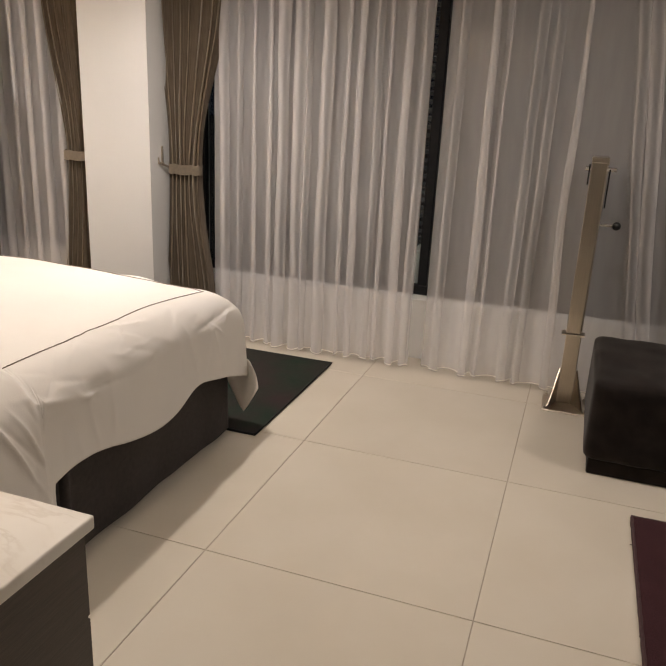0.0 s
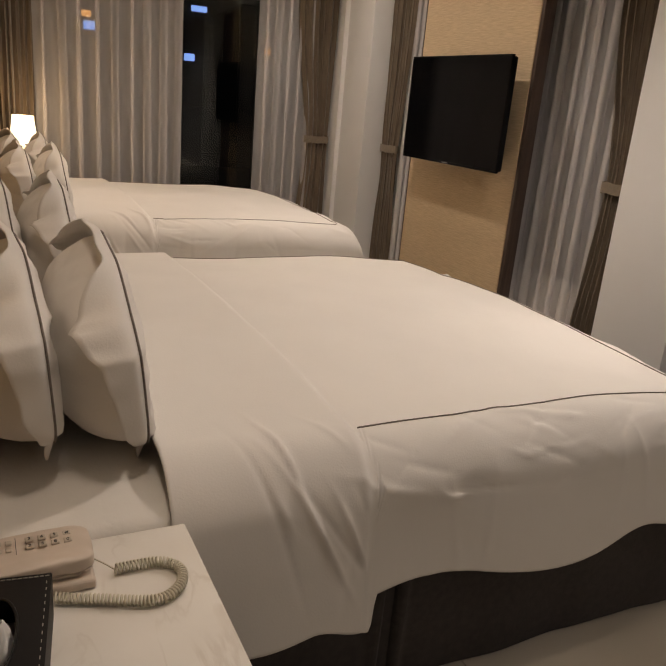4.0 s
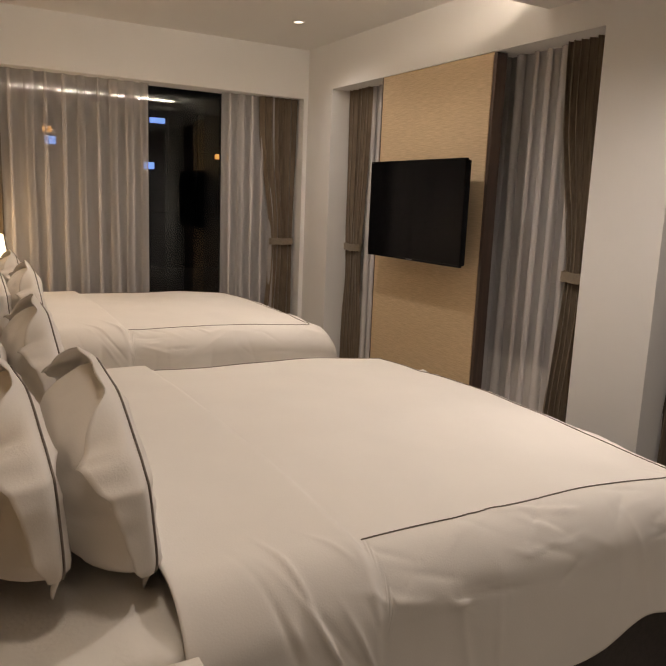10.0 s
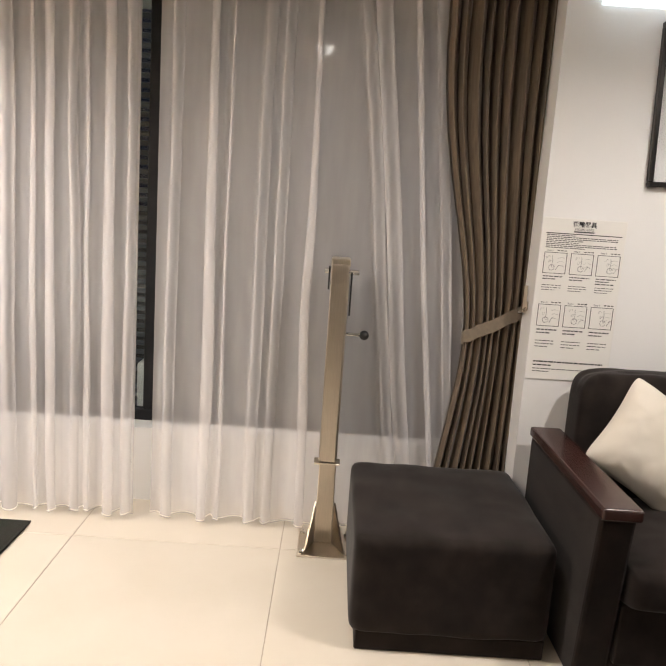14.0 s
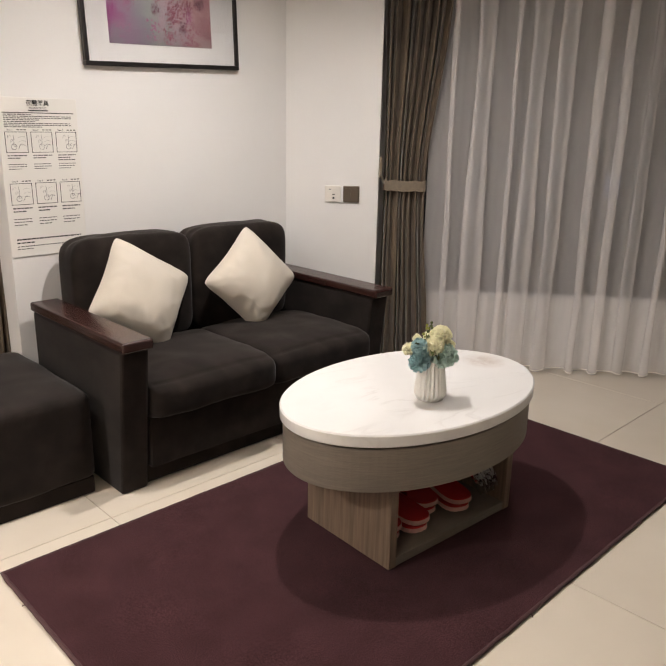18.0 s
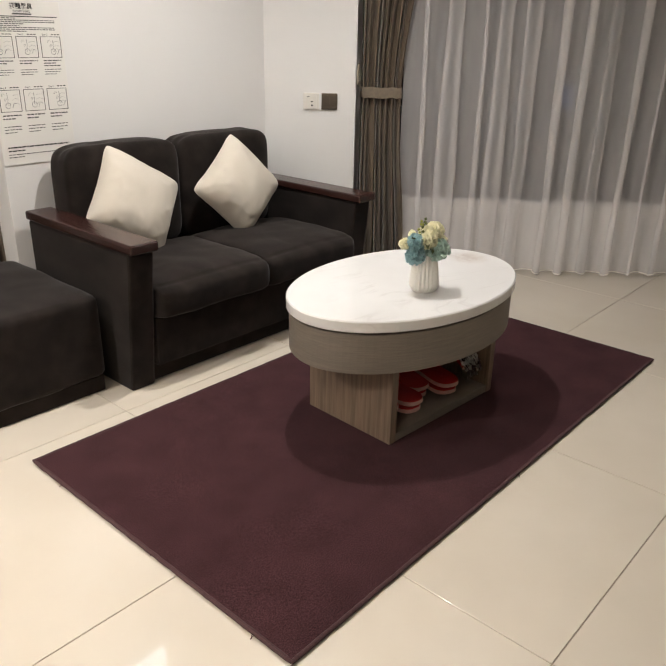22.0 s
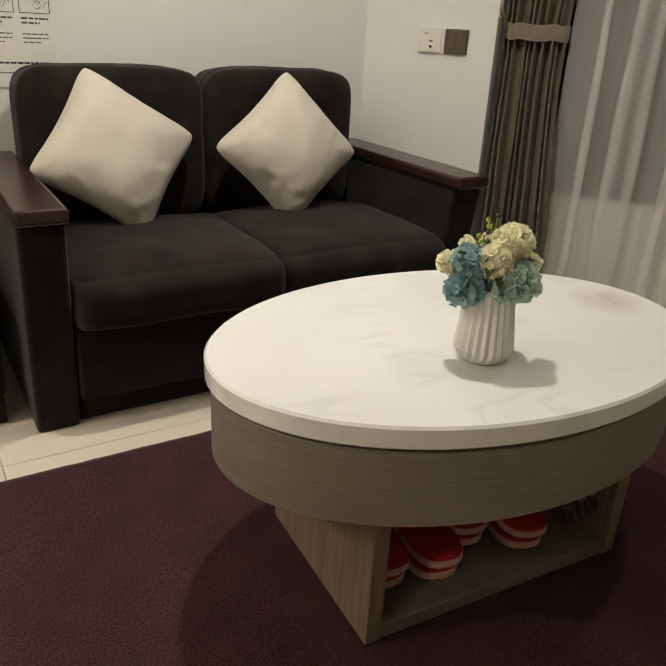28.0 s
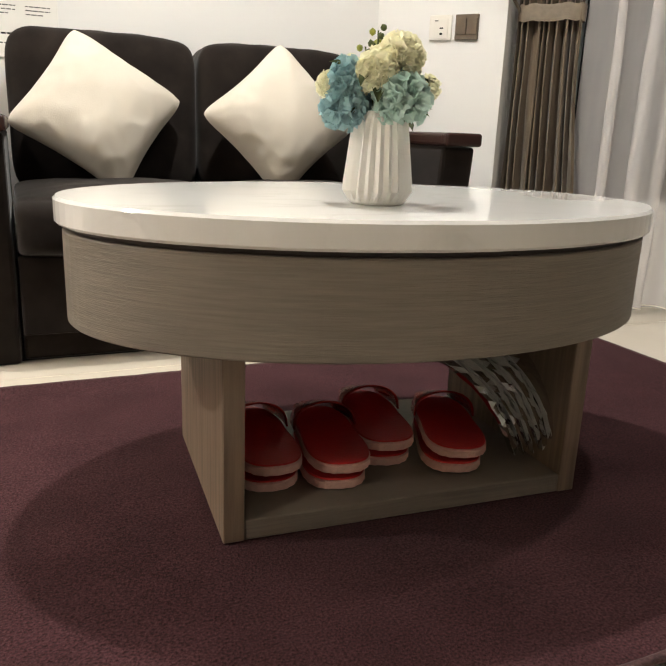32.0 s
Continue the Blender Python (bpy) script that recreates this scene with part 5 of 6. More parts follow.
part("bottom_shelf", span((LX0 + 0.030, LY0 + 0.002, 0.012), (LX1 - 0.030, LY1 - 0.002, 0.042), 0.0015, 1), M_APRON, ct)

# ---- vase of artificial flowers ----
vase = thing("flower_vase", "white fluted ceramic vase with cream, blue and mint artificial flowers", "vase", (2.284, -0.744, TZ + 0.0003))
prof = [(0.0, 0.0), (0.032, 0.0), (0.036, 0.003), (0.0450, 0.018), (0.0442, 0.030), (0.0385, 0.080), (0.0355, 0.106), (0.0310, 0.120), (0.028, 0.119), (0.026, 0.112), (0.028, 0.080)]
prof = [(1.10 * r, 1.03 * z) for r, z in prof]
part("vase_body", turned(prof, 44, 0.105, 22, (3, 7)), M_CERAMIC, vase, "white fluted ceramic vase")


def bloom(parent, name, centre, radius, mat, count, seed, ruffle=0.5):
    """A round flower head of many small cupped petals."""
    rnd = random.Random(seed)
    verts, faces = [], []
    c = Vector(centre)
    for k in range(count):
        zz = 1 - 1.75 * (k + 0.5) / count
        a = k * 2.39996 + rnd.uniform(-0.3, 0.3)
        rr = math.sqrt(max(0, 1 - zz * zz))
        d = Vector((rr * math.cos(a), rr * math.sin(a), zz)).normalized()
        side = d.cross(Vector((rnd.uniform(-1, 1), rnd.uniform(-1, 1), rnd.uniform(-1, 1)))).normalized()
        top = d.cross(side)
        size = radius * rnd.uniform(0.26, 0.44)
        p = c + d * radius * rnd.uniform(0.66, 1.02)
        b0 = len(verts)
        verts.append(p - d * radius * 0.12)
        for q in range(6):
            t = 2 * math.pi * q / 6
            lift = rnd.uniform(0.05, 0.28) * radius * ruffle
            verts.append(p + side * math.cos(t) * size + top * math.sin(t) * size + d * lift)
        for q in range(6):
            faces.append((b0, b0 + 1 + q, b0 + 1 + (q + 1) % 6))
    return part(name, (verts, faces), mat, parent, smooth=False)


for k, (nm, c, r, m, cnt) in enumerate((
    ("cream_bloom", (0.000, -0.026, 0.172), 0.024, 0, 110), ("cream_bloom", (0.030, -0.004, 0.194), 0.026, 0, 120), ("cream_bloom", (0.004, 0.002, 0.186), 0.020, 0, 70), ("cream_bloom", (-0.062, 0.010, 0.157), 0.017, 0, 50), ("cream_bloom", (0.069, 0.012, 0.156), 0.016, 0, 50), ("cream_bloom", (-0.034, 0.020, 0.184), 0.012, 0, 30),
    ("blue_bloom", (-0.038, -0.012, 0.166), 0.023, 1, 60), ("blue_bloom", (-0.042, -0.020, 0.124), 0.026, 1, 70), ("mint_bloom", (0.034, -0.024, 0.139), 0.032, 2, 95), ("blue_bloom", (-0.006, 0.040, 0.140), 0.028, 1, 60), ("mint_bloom", (0.020, 0.036, 0.150), 0.026, 2, 60))):
    bloom(vase, nm, (0.907 * c[0] + 0.42 * c[1] - 0.007, 0.004 - 0.42 * c[0] + 0.907 * c[1], c[2]), r, M_PETALS[m], 2 * cnt, 100 + k, 1.3)


def leaf(length, width):
    verts = [(0, 0, 0), (length * 0.35, width / 2, 0.003), (length * 0.35, 0, -0.002), (length * 0.35, -width / 2, 0.003), (length * 0.75, width * 0.32, 0.002), (length * 0.75, 0, -0.003), (length * 0.75, -width * 0.32, 0.002), (length, 0, -0.006)]
    return verts, [(0, 2, 1), (0, 3, 2), (1, 2, 5, 4), (2, 3, 6, 5), (4, 5, 7), (5, 6, 7)]


rnd = random.Random(5)
for k in range(12):
    a = rnd.uniform(0, 360)
    v, f = leaf(rnd.uniform(0.026, 0.036), rnd.uniform(0.012, 0.017))
    lf = part("leaf", (v, f), M_LEAF, vase)
    ang = radians(a)
    lf.matrix_local = pose(0.045 * math.cos(ang), 0.032 * math.sin(ang), 0.125 + rnd.uniform(-0.01, 0.05), 0, rnd.uniform(-30, 45), a)
for k, (x, y, h) in enumerate(((-0.004, 0.012, 0.228), (-0.024, 0.008, 0.206), (0.006, 0.020, 0.215))):
    sp = part("bud_sprig", tube([(x * 0.3, y * 0.3, 0.12), (x * 0.8, y, 0.17), (x, y, h)], 0.0012, 5), M_LEAF, vase)
    for q in range(5):
        part("bud", turned([(0, -0.005), (0.004, -0.002), (0.0045, 0.002), (0.0, 0.006)], 8), M_BUD if q % 2 else M_LEAF, sp, smooth=True).matrix_local = pose(x + 0.008 * math.cos(q * 2.4), y + 0.008 * math.sin(q * 2.4), h - 0.006 * q + 0.004, rnd.uniform(0, 60), 0, rnd.uniform(0, 360))


# ---- slippers in the open base ----
def sole(length, width, z0, z1, n=28, ripple=0.0, square=0.62):
    verts = []
    for z, off in ((z0, -0.002), (z0 + 0.002, 0), (z1 - 0.002, 0), (z1, -0.002)):
        for k in range(n):
            t = 2 * math.pi * k / n
            c, s = math.cos(t), math.sin(t)
            wy = width / 2 * (1 - 0.16 * (1 - abs(c)) * 1.0 + 0.10 * c)
            rp = 1 + (ripple * (1 if k % 4 < 2 else -1) if z < (z0 + z1) / 2 else 0)
            verts.append(((length / 2 + off) * math.copysign(abs(c) ** square, c) * rp, (wy + off) * math.copysign(abs(s) ** (square + 0.04), s) * rp, z))
    return verts, grid_faces(n, 4, True) + [tuple(range(n))[::-1], tuple(3 * n + k for k in range(n))]


def slipper_pair(place, yaw, label, length=0.238, width=0.113):
    """Two red slippers, one stacked on the other; local x points to the heel."""
    for k in range(2):
        s = new("slipper")
        s.matrix_world = pose(place[0] + 0.002 * k, place[1] - 0.003 * k, place[2] + 0.0265 * k, 0, 0, yaw + (3 if k else 0))
        tagged(s, label, "slipper", "red slippers")
        part("foam_sole", sole(length, width, 0.0005, 0.0150, 96, 0.005, 0.74), M_PINK, s, "pale pink foam sole")
        part("insole", sole(length - 0.003, width - 0.003, 0.0152, 0.0180, 48, 0, 0.74), M_RED, s, "red rubber insole")
        if k == 1:
            verts, m, n = [], 14, 12
            for j in range(n):
                u = j / (n - 1)
                x = -length * 0.49 + u * length * 0.40
                for i in range(m):
                    a = math.pi * i / (m - 1)
                    w = width / 2 * (0.62 + 0.30 * smoothstep(0, 0.7, u))
                    verts.append((x, -w * math.cos(a), 0.0155 + (0.012 + 0.034 * u) * max(0.0, math.sin(a)) ** 0.8))
            up = part("vamp", (verts, grid_faces(m, n)), M_JELLY, s, "red moulded rubber vamp", smooth=True)
            solid(up, 0.003)


SH = 0.0425
for k, (x, y, yaw) in enumerate(((2.146, -0.638, -97), (2.254, -0.666, -102), (2.360, -0.618, -104), (2.470, -0.682, -112))):
    slipper_pair((x, y, SH), yaw, "red rubber slipper with a pale pink sole in the table base")
# wrapped white slippers standing on their heels, the toes leaning over
def curved_sole(length, width, thick, bow, rough=0.0, seed=0, nu=18, nv=9):
    """A bent sole: x along it from the heel, y across, z its thickness; it bows towards +z."""
    layers = []
    for side in (1, -1):
        for i in range(nu):
            u = i / (nu - 1)
            half = width / 2 * max(0.0, 1 - abs(2 * u - 1) ** 3.2) ** 0.5 * (0.92 + 0.10 * u)
            for j in range(nv):
                q = 2 * j / (nv - 1) - 1
                edge = max(0.0, 1 - abs(q) ** 6) * min(1, half / (0.3 * width) + 0.15)
                x, y, z = length * u, half * q, bow * max(0.0, math.sin(math.pi * u)) ** 0.8 + side * thick / 2 * edge
                layers.append((x + rough * wave(x * 60 + seed, y * 60, z * 60), y + rough * wave(x * 60, y * 60 + seed, 2), z + rough * wave(x * 70, y * 70, seed + side)))
    f = grid_faces(nv, nu)
    return layers, f + [tuple(a + nu * nv for a in q[::-1]) for q in f]


for k in range(5):
    w = new("wrapped_slipper")
    w.matrix_world = pose(2.545 + 0.0165 * k, -0.785 - 0.003 * k, SH + 0.012) @ pose(0, 0, 0, 0, 0, -38) @ pose(0, 0, 0, 0, -137 + 2.5 * k, 0)
    tagged(w, "white slipper wrapped in clear plastic film leaning inside the table base", "slipper", "wrapped slippers")
    part("white_sole", curved_sole(0.262, 0.092, 0.016, -0.042), M_WRAPPED, w, smooth=True)
    part("plastic_wrap", curved_sole(0.269, 0.098, 0.0190, -0.042, 0.0025, 3 * k), M_FILM, w, "crinkled clear plastic wrap")

# ---- anchor post of the escape sling ----
post = thing("anchor_post", "floor-bolted stainless steel folding post for an escape sling", "steel post", (0.962, 0.862, 0))
part("base_plate", box((0.205, 0.205, 0.006), (0.006, -0.015, 0.003), 0.0015, 1), M_STEEL, post)
for sx in (-0.080, 0.092):
    for sy in (-0.100, 0.070):
        part("bolt", merged(rod((sx, sy, 0.006), (sx, sy, 0.024), 0.0045, 10), rod((sx, sy, 0.006), (sx, sy, 0.012), 0.009, 6)), M_CHROME, post)
part("column", span((-0.033, 0.0, 0.006), (0.033, 0.062, 1.09), 0.003, 1), M_STEEL, post)
for q in (-1, 1):
    tri = [(q * 0.034, 0.0, 0.175), (q * 0.034, 0.0, 0.007), (q * 0.082 + 0.006, -0.098, 0.007), (q * 0.070 + 0.006, -0.090, 0.020)]
    side_ = [(x + q * 0.006, y + 0.003, z) for x, y, z in tri]
    part("gusset", (tri + side_, [(0, 1, 2, 3), (7, 6, 5, 4), (0, 4, 5, 1), (1, 5, 6, 2), (2, 6, 7, 3), (3, 7, 4, 0)]), M_STEEL, post)
arm = part("folding_arm", box((0.064, 0.052, 0.745), (-0.004, -0.045, 0.735), 0.004, 1, ), M_STEEL, post)
part("arm_foot", box((0.098, 0.062, 0.006), (-0.004, -0.045, 0.358), 0.001, 1), M_STEEL, arm)
part("hinge_cap", box((0.070, 0.115, 0.030), (-0.002, -0.005, 1.112), 0.004, 1), M_STEEL, post)
part("hinge_pin", rod((-0.058, -0.025, 1.078), (0.066, -0.025, 1.078), 0.010, 14), M_CHROME, post)
part("hinge_strap", merged(box((0.006, 0.03, 0.085), (-0.042, -0.03, 1.055), 0.001, 1), box((0.006, 0.03, 0.16), (0.040, -0.03, 1.0), 0.001, 1)), M_BLACK, post)
pin = part("lock_pin", rod((0.034, -0.005, 0.845), (0.088, -0.005, 0.845), 0.0065, 12), M_CHROME, post)
kn = bmesh.new()
bmesh.ops.create_uvsphere(kn, u_segments=20, v_segments=12, radius=0.0185)
bmesh.ops.translate(kn, vec=(0.102, -0.005, 0.845), verts=kn.verts)
part("knob", kn, M_BLACK, pin, "round black plastic knob", smooth=True)

# ---- framed picture ----
pic = thing("framed_picture", "framed print of blurred pink lavender in a white mount", "picture", (2.360, 0.7995, 1.734))
pic.matrix_world = pose(2.360, 0.7995, 1.734, 0, -1.9, 0)
PW, PH = 0.364, 0.272
part("frame", merged(span((-PW, -0.026, -PH), (PW, 0, -PH + 0.017), 0.003, 1), span((-PW, -0.026, PH - 0.017), (PW, 0, PH), 0.003, 1),
                     span((-PW, -0.0255, -PH + 0.0171), (-PW + 0.017, 0, PH - 0.0171), 0.003, 1), span((PW - 0.017, -0.0255, -PH + 0.0171), (PW, 0, PH - 0.0171), 0.003, 1)), M_PICFRAME, pic, "thin black lacquered frame")
part("mount", span((-PW + 0.016, -0.012, -PH + 0.016), (PW - 0.016, -0.004, PH - 0.016)), M_CARD, pic, "white mount card")
M_PRINT = material("blurred_lavender_print", (0.62, 0.42, 0.52), 0.6)
pt = M_PRINT.node_tree
pb = pt.nodes["Principled BSDF"]
pc, px, pr, pn, pm, pv = [pt.nodes.new("ShaderNode" + k) for k in ("TexCoord", "SeparateXYZ", "ValToRGB", "TexNoise", "HueSaturation", "MapRange")]
pn.inputs["Scale"].default_value, pn.inputs["Detail"].default_value, pn.inputs["Distortion"].default_value = 9.0, 4.0, 0.8
pt.links.new(pc.outputs["Object"], pn.inputs["Vector"])
pt.links.new(pc.outputs["Object"], px.inputs[0])
pacross, pdrift = pt.nodes.new("ShaderNodeMapRange"), pt.nodes.new("ShaderNodeMath")
pacross.inputs["From Min"].default_value, pacross.inputs["From Max"].default_value, pacross.inputs["To Min"].default_value, pacross.inputs["To Max"].default_value = -0.252, 0.228, -0.30, 0.62
pt.links.new(px.outputs["X"], pacross.inputs["Value"])
pdrift.operation = "MULTIPLY_ADD"
pdrift.inputs[1].default_value = 0.78
pt.links.new(pn.outputs["Fac"], pdrift.inputs[0])
pt.links.new(pacross.outputs[0], pdrift.inputs[2])
pt.links.new(pdrift.outputs[0], pr.inputs["Fac"])
pr.color_ramp.elements[0].position, pr.color_ramp.elements[0].color = 0.04, (0.42, 0.085, 0.28, 1)
pr.color_ramp.elements[1].position, pr.color_ramp.elements[1].color = 0.98, (0.52, 0.25, 0.28, 1)
for at_, col in ((0.17, (0.44, 0.27, 0.40, 1)), (0.34, (0.40, 0.36, 0.42, 1)), (0.50, (0.46, 0.48, 0.46, 1)), (0.68, (0.62, 0.46, 0.52, 1)), (0.84, (0.66, 0.44, 0.44, 1))):
    pr.color_ramp.elements.new(at_).color = col
pv.inputs["From Min"].default_value, pv.inputs["From Max"].default_value, pv.inputs["To Min"].default_value, pv.inputs["To Max"].default_value = -0.187, 0.193, 0.50, 1.38
pt.links.new(px.outputs["Z"], pv.inputs["Value"])
pt.links.new(pv.outputs[0], pm.inputs["Value"])
pt.links.new(pr.outputs["Color"], pm.inputs["Color"])
pt.links.new(pm.outputs["Color"], pb.inputs["Base Color"])
printed = part("print", span((-0.252, -0.0135, -0.187), (0.228, -0.0125, 0.193)), M_PRINT, pic, "blurred pink and grey print")
M_BLOSSOM = [material("print_blossom", c, 0.6, vary=0.25, scale=60) for c in ((0.36, 0.110, 0.160), (0.20, 0.070, 0.105), (0.46, 0.150, 0.290))]
rnd = random.Random(8)
# heads of blossom: across, height, spread, florets, tone
for x0, z0, spread, count, tone in ((-0.225, 0.100, 0.022, 26, 2), (-0.228, 0.010, 0.020, 22, 2), (-0.148, 0.130, 0.008, 12, 1), (-0.150, 0.075, 0.009, 12, 0), (-0.132, 0.018, 0.010, 10, 0), (-0.160, -0.030, 0.018, 14, 2), (-0.022, 0.150, 0.012, 14, 2),
                                    (-0.050, 0.085, 0.011, 14, 0), (-0.038, 0.045, 0.012, 18, 0), (-0.032, 0.000, 0.012, 14, 0), (-0.040, -0.050, 0.013, 12, 1), (0.075, 0.130, 0.018, 30, 2), (0.035, 0.105, 0.010, 14, 0), (0.045, 0.040, 0.018, 32, 0), (0.060, -0.045, 0.026, 40, 0),
                                    (0.030, -0.080, 0.016, 18, 0), (0.115, -0.025, 0.016, 20, 0), (0.120, -0.065, 0.018, 20, 2), (0.160, 0.165, 0.014, 26, 1), (0.165, 0.110, 0.017, 28, 0), (0.160, 0.060, 0.017, 26, 1), (0.172, -0.010, 0.016, 22, 1), (0.190, 0.085, 0.012, 14, 0),
                                    (0.085, -0.110, 0.014, 14, 1), (0.020, -0.145, 0.020, 18, 0), (0.120, -0.150, 0.034, 34, 0), (-0.060, -0.130, 0.024, 14, 2), (-0.190, -0.120, 0.024, 12, 2)):
    verts, faces = [], []
    for q in range(4 * count):
        ang, far = rnd.uniform(0, 2 * math.pi), 1.6 * spread * rnd.random() ** 0.7
        r = rnd.uniform(0.0014, 0.0042)
        cx = max(-0.243, min(0.219, x0 + far * math.cos(ang)))
        z = max(-0.178, min(0.184, z0 + 1.25 * far * math.sin(ang)))
        b0, tilt = len(verts), rnd.uniform(0, 1)
        for e in range(7):
            t = 2 * math.pi * e / 7 + tilt
            k = rnd.uniform(0.6, 1.2)
            verts.append((cx + r * k * math.cos(t), -0.0138 - 0.00001 * (q % 24), z + r * k * 1.2 * math.sin(t)))
        faces.append(tuple(range(b0 + 6, b0 - 1, -1)))
    part("printed_blossom", (verts, faces), M_BLOSSOM[tone], printed)
pane = part("glazing", span((-PW + 0.0165, -0.0205, -PH + 0.0165), (PW - 0.0165, -0.019, PH - 0.0165)), M_PICGLASS, pic, "clear picture glass")
pane.visible_shadow = False

# ---- socket and switch on the slanting wall ----
turn_d = math.degrees(math.atan2(D_RUN.y, D_RUN.x))


def on_slant(s, z):
    p = DIAG + D_RUN * s - D_OUT * 0.0005
    return (p.x, p.y, z)


so = thing("wall_socket", "square white wall socket plate", "socket", on_slant(0.236, 0.916), turn_d)
part("plate", box((0.080, 0.009, 0.080), (0, -0.0045, 0), 0.003, 2), M_PLATE, so)
part("inset", box((0.050, 0.002, 0.062), (0.002, -0.0095, -0.004), 0.0008, 1), M_PLATE, so)
part("slot", merged(box((0.012, 0.001, 0.0045), (0.004, -0.0106, -0.002)), box((0.011, 0.001, 0.008), (0.004, -0.0106, -0.020), 0.003, 1)), M_INK, so, "dark socket slots")
part("mark", box((0.012, 0.001, 0.004), (-0.014, -0.0106, 0.022)), M_INKGREY, so)
sw = thing("wall_switch", "square bronze double rocker switch plate", "switch", on_slant(0.328, 0.916), turn_d)
part("plate", box((0.080, 0.009, 0.080), (0, -0.0045, 0), 0.002, 2), M_SWITCH, sw)
part("rocker", box((0.035, 0.004, 0.052), (-0.0185, -0.0105, 0.002), 0.001, 1), M_SWITCH, sw)
part("rocker", box((0.035, 0.004, 0.052), (0.0185, -0.0105, 0.002), 0.001, 1), M_SWITCH, sw)
# ---- notice for the escape sling ----
SG = (1.660, 0.738, 1.962, 1.324)
sign = thing("wall_notice", "white printed notice board with escape sling instructions", "notice", ((SG[0] + SG[2]) / 2, 0.7995, (SG[1] + SG[3]) / 2))
SW, SHH = SG[2] - SG[0], SG[3] - SG[1]
board = part("board", box((SW, 0.004, SHH), (0, -0.002, 0), 0.001, 1), M_SIGN, sign)


def sx(u):
    return (u - 0.5) * SW


def sz(v):
    """Height on the board of a share v of its length; the text blocks sit closer at the top."""
    v = float(np.interp(v, [0, 0.118, 0.255, 0.588, 0.72, 0.893, 1], [0, 0.09, 0.208, 0.53, 0.665, 0.88, 1]))
    return (0.5 - v) * SHH


ink_rnd = random.Random(12)


def ink(name, u0, v0, u1, v1, mat=M_INK):
    """A printed mark; a text bar is broken into unreadable word-long dashes."""
    if name != "text_bar":
        return part(name, span((sx(u0), -0.0052, sz(v1)), (sx(u1), -0.0042, sz(v0))), mat, board)
    v1 = v0 + 0.72 * (v1 - v0)
    verts, faces, u = [], [], u0
    while u < u1 - 0.01:
        e = min(u1, u + ink_rnd.uniform(0.018, 0.060))
        k = len(verts)
        verts += [(sx(u), -0.0046, sz(v1)), (sx(e), -0.0046, sz(v1)), (sx(e), -0.0046, sz(v0)), (sx(u), -0.0046, sz(v0))]
        faces.append((k, k + 1, k + 2, k + 3))
        u = e + ink_rnd.uniform(0.006, 0.012)
    return part("text_line", (verts, faces), mat, board)


def words(text, u, v, size, mat=M_INK, parent=board, name="lettering", align="CENTER", bold=0.0):
    cu = bpy.data.curves.new(name, "FONT")
    cu.body, cu.size, cu.extrude, cu.align_x, cu.offset = text, size, 0.0003, align, bold
    ob = new(name, cu)
    dg = bpy.context.evaluated_depsgraph_get()
    me = bpy.data.meshes.new_from_object(ob.evaluated_get(dg))
    bpy.data.objects.remove(ob)
    me.materials.clear()
    me.materials.append(mat)
    o = new(name, me)
    o.parent = parent
    o.matrix_local = pose(sx(u), -0.0048, sz(v), 90, 0, 0)
    return o


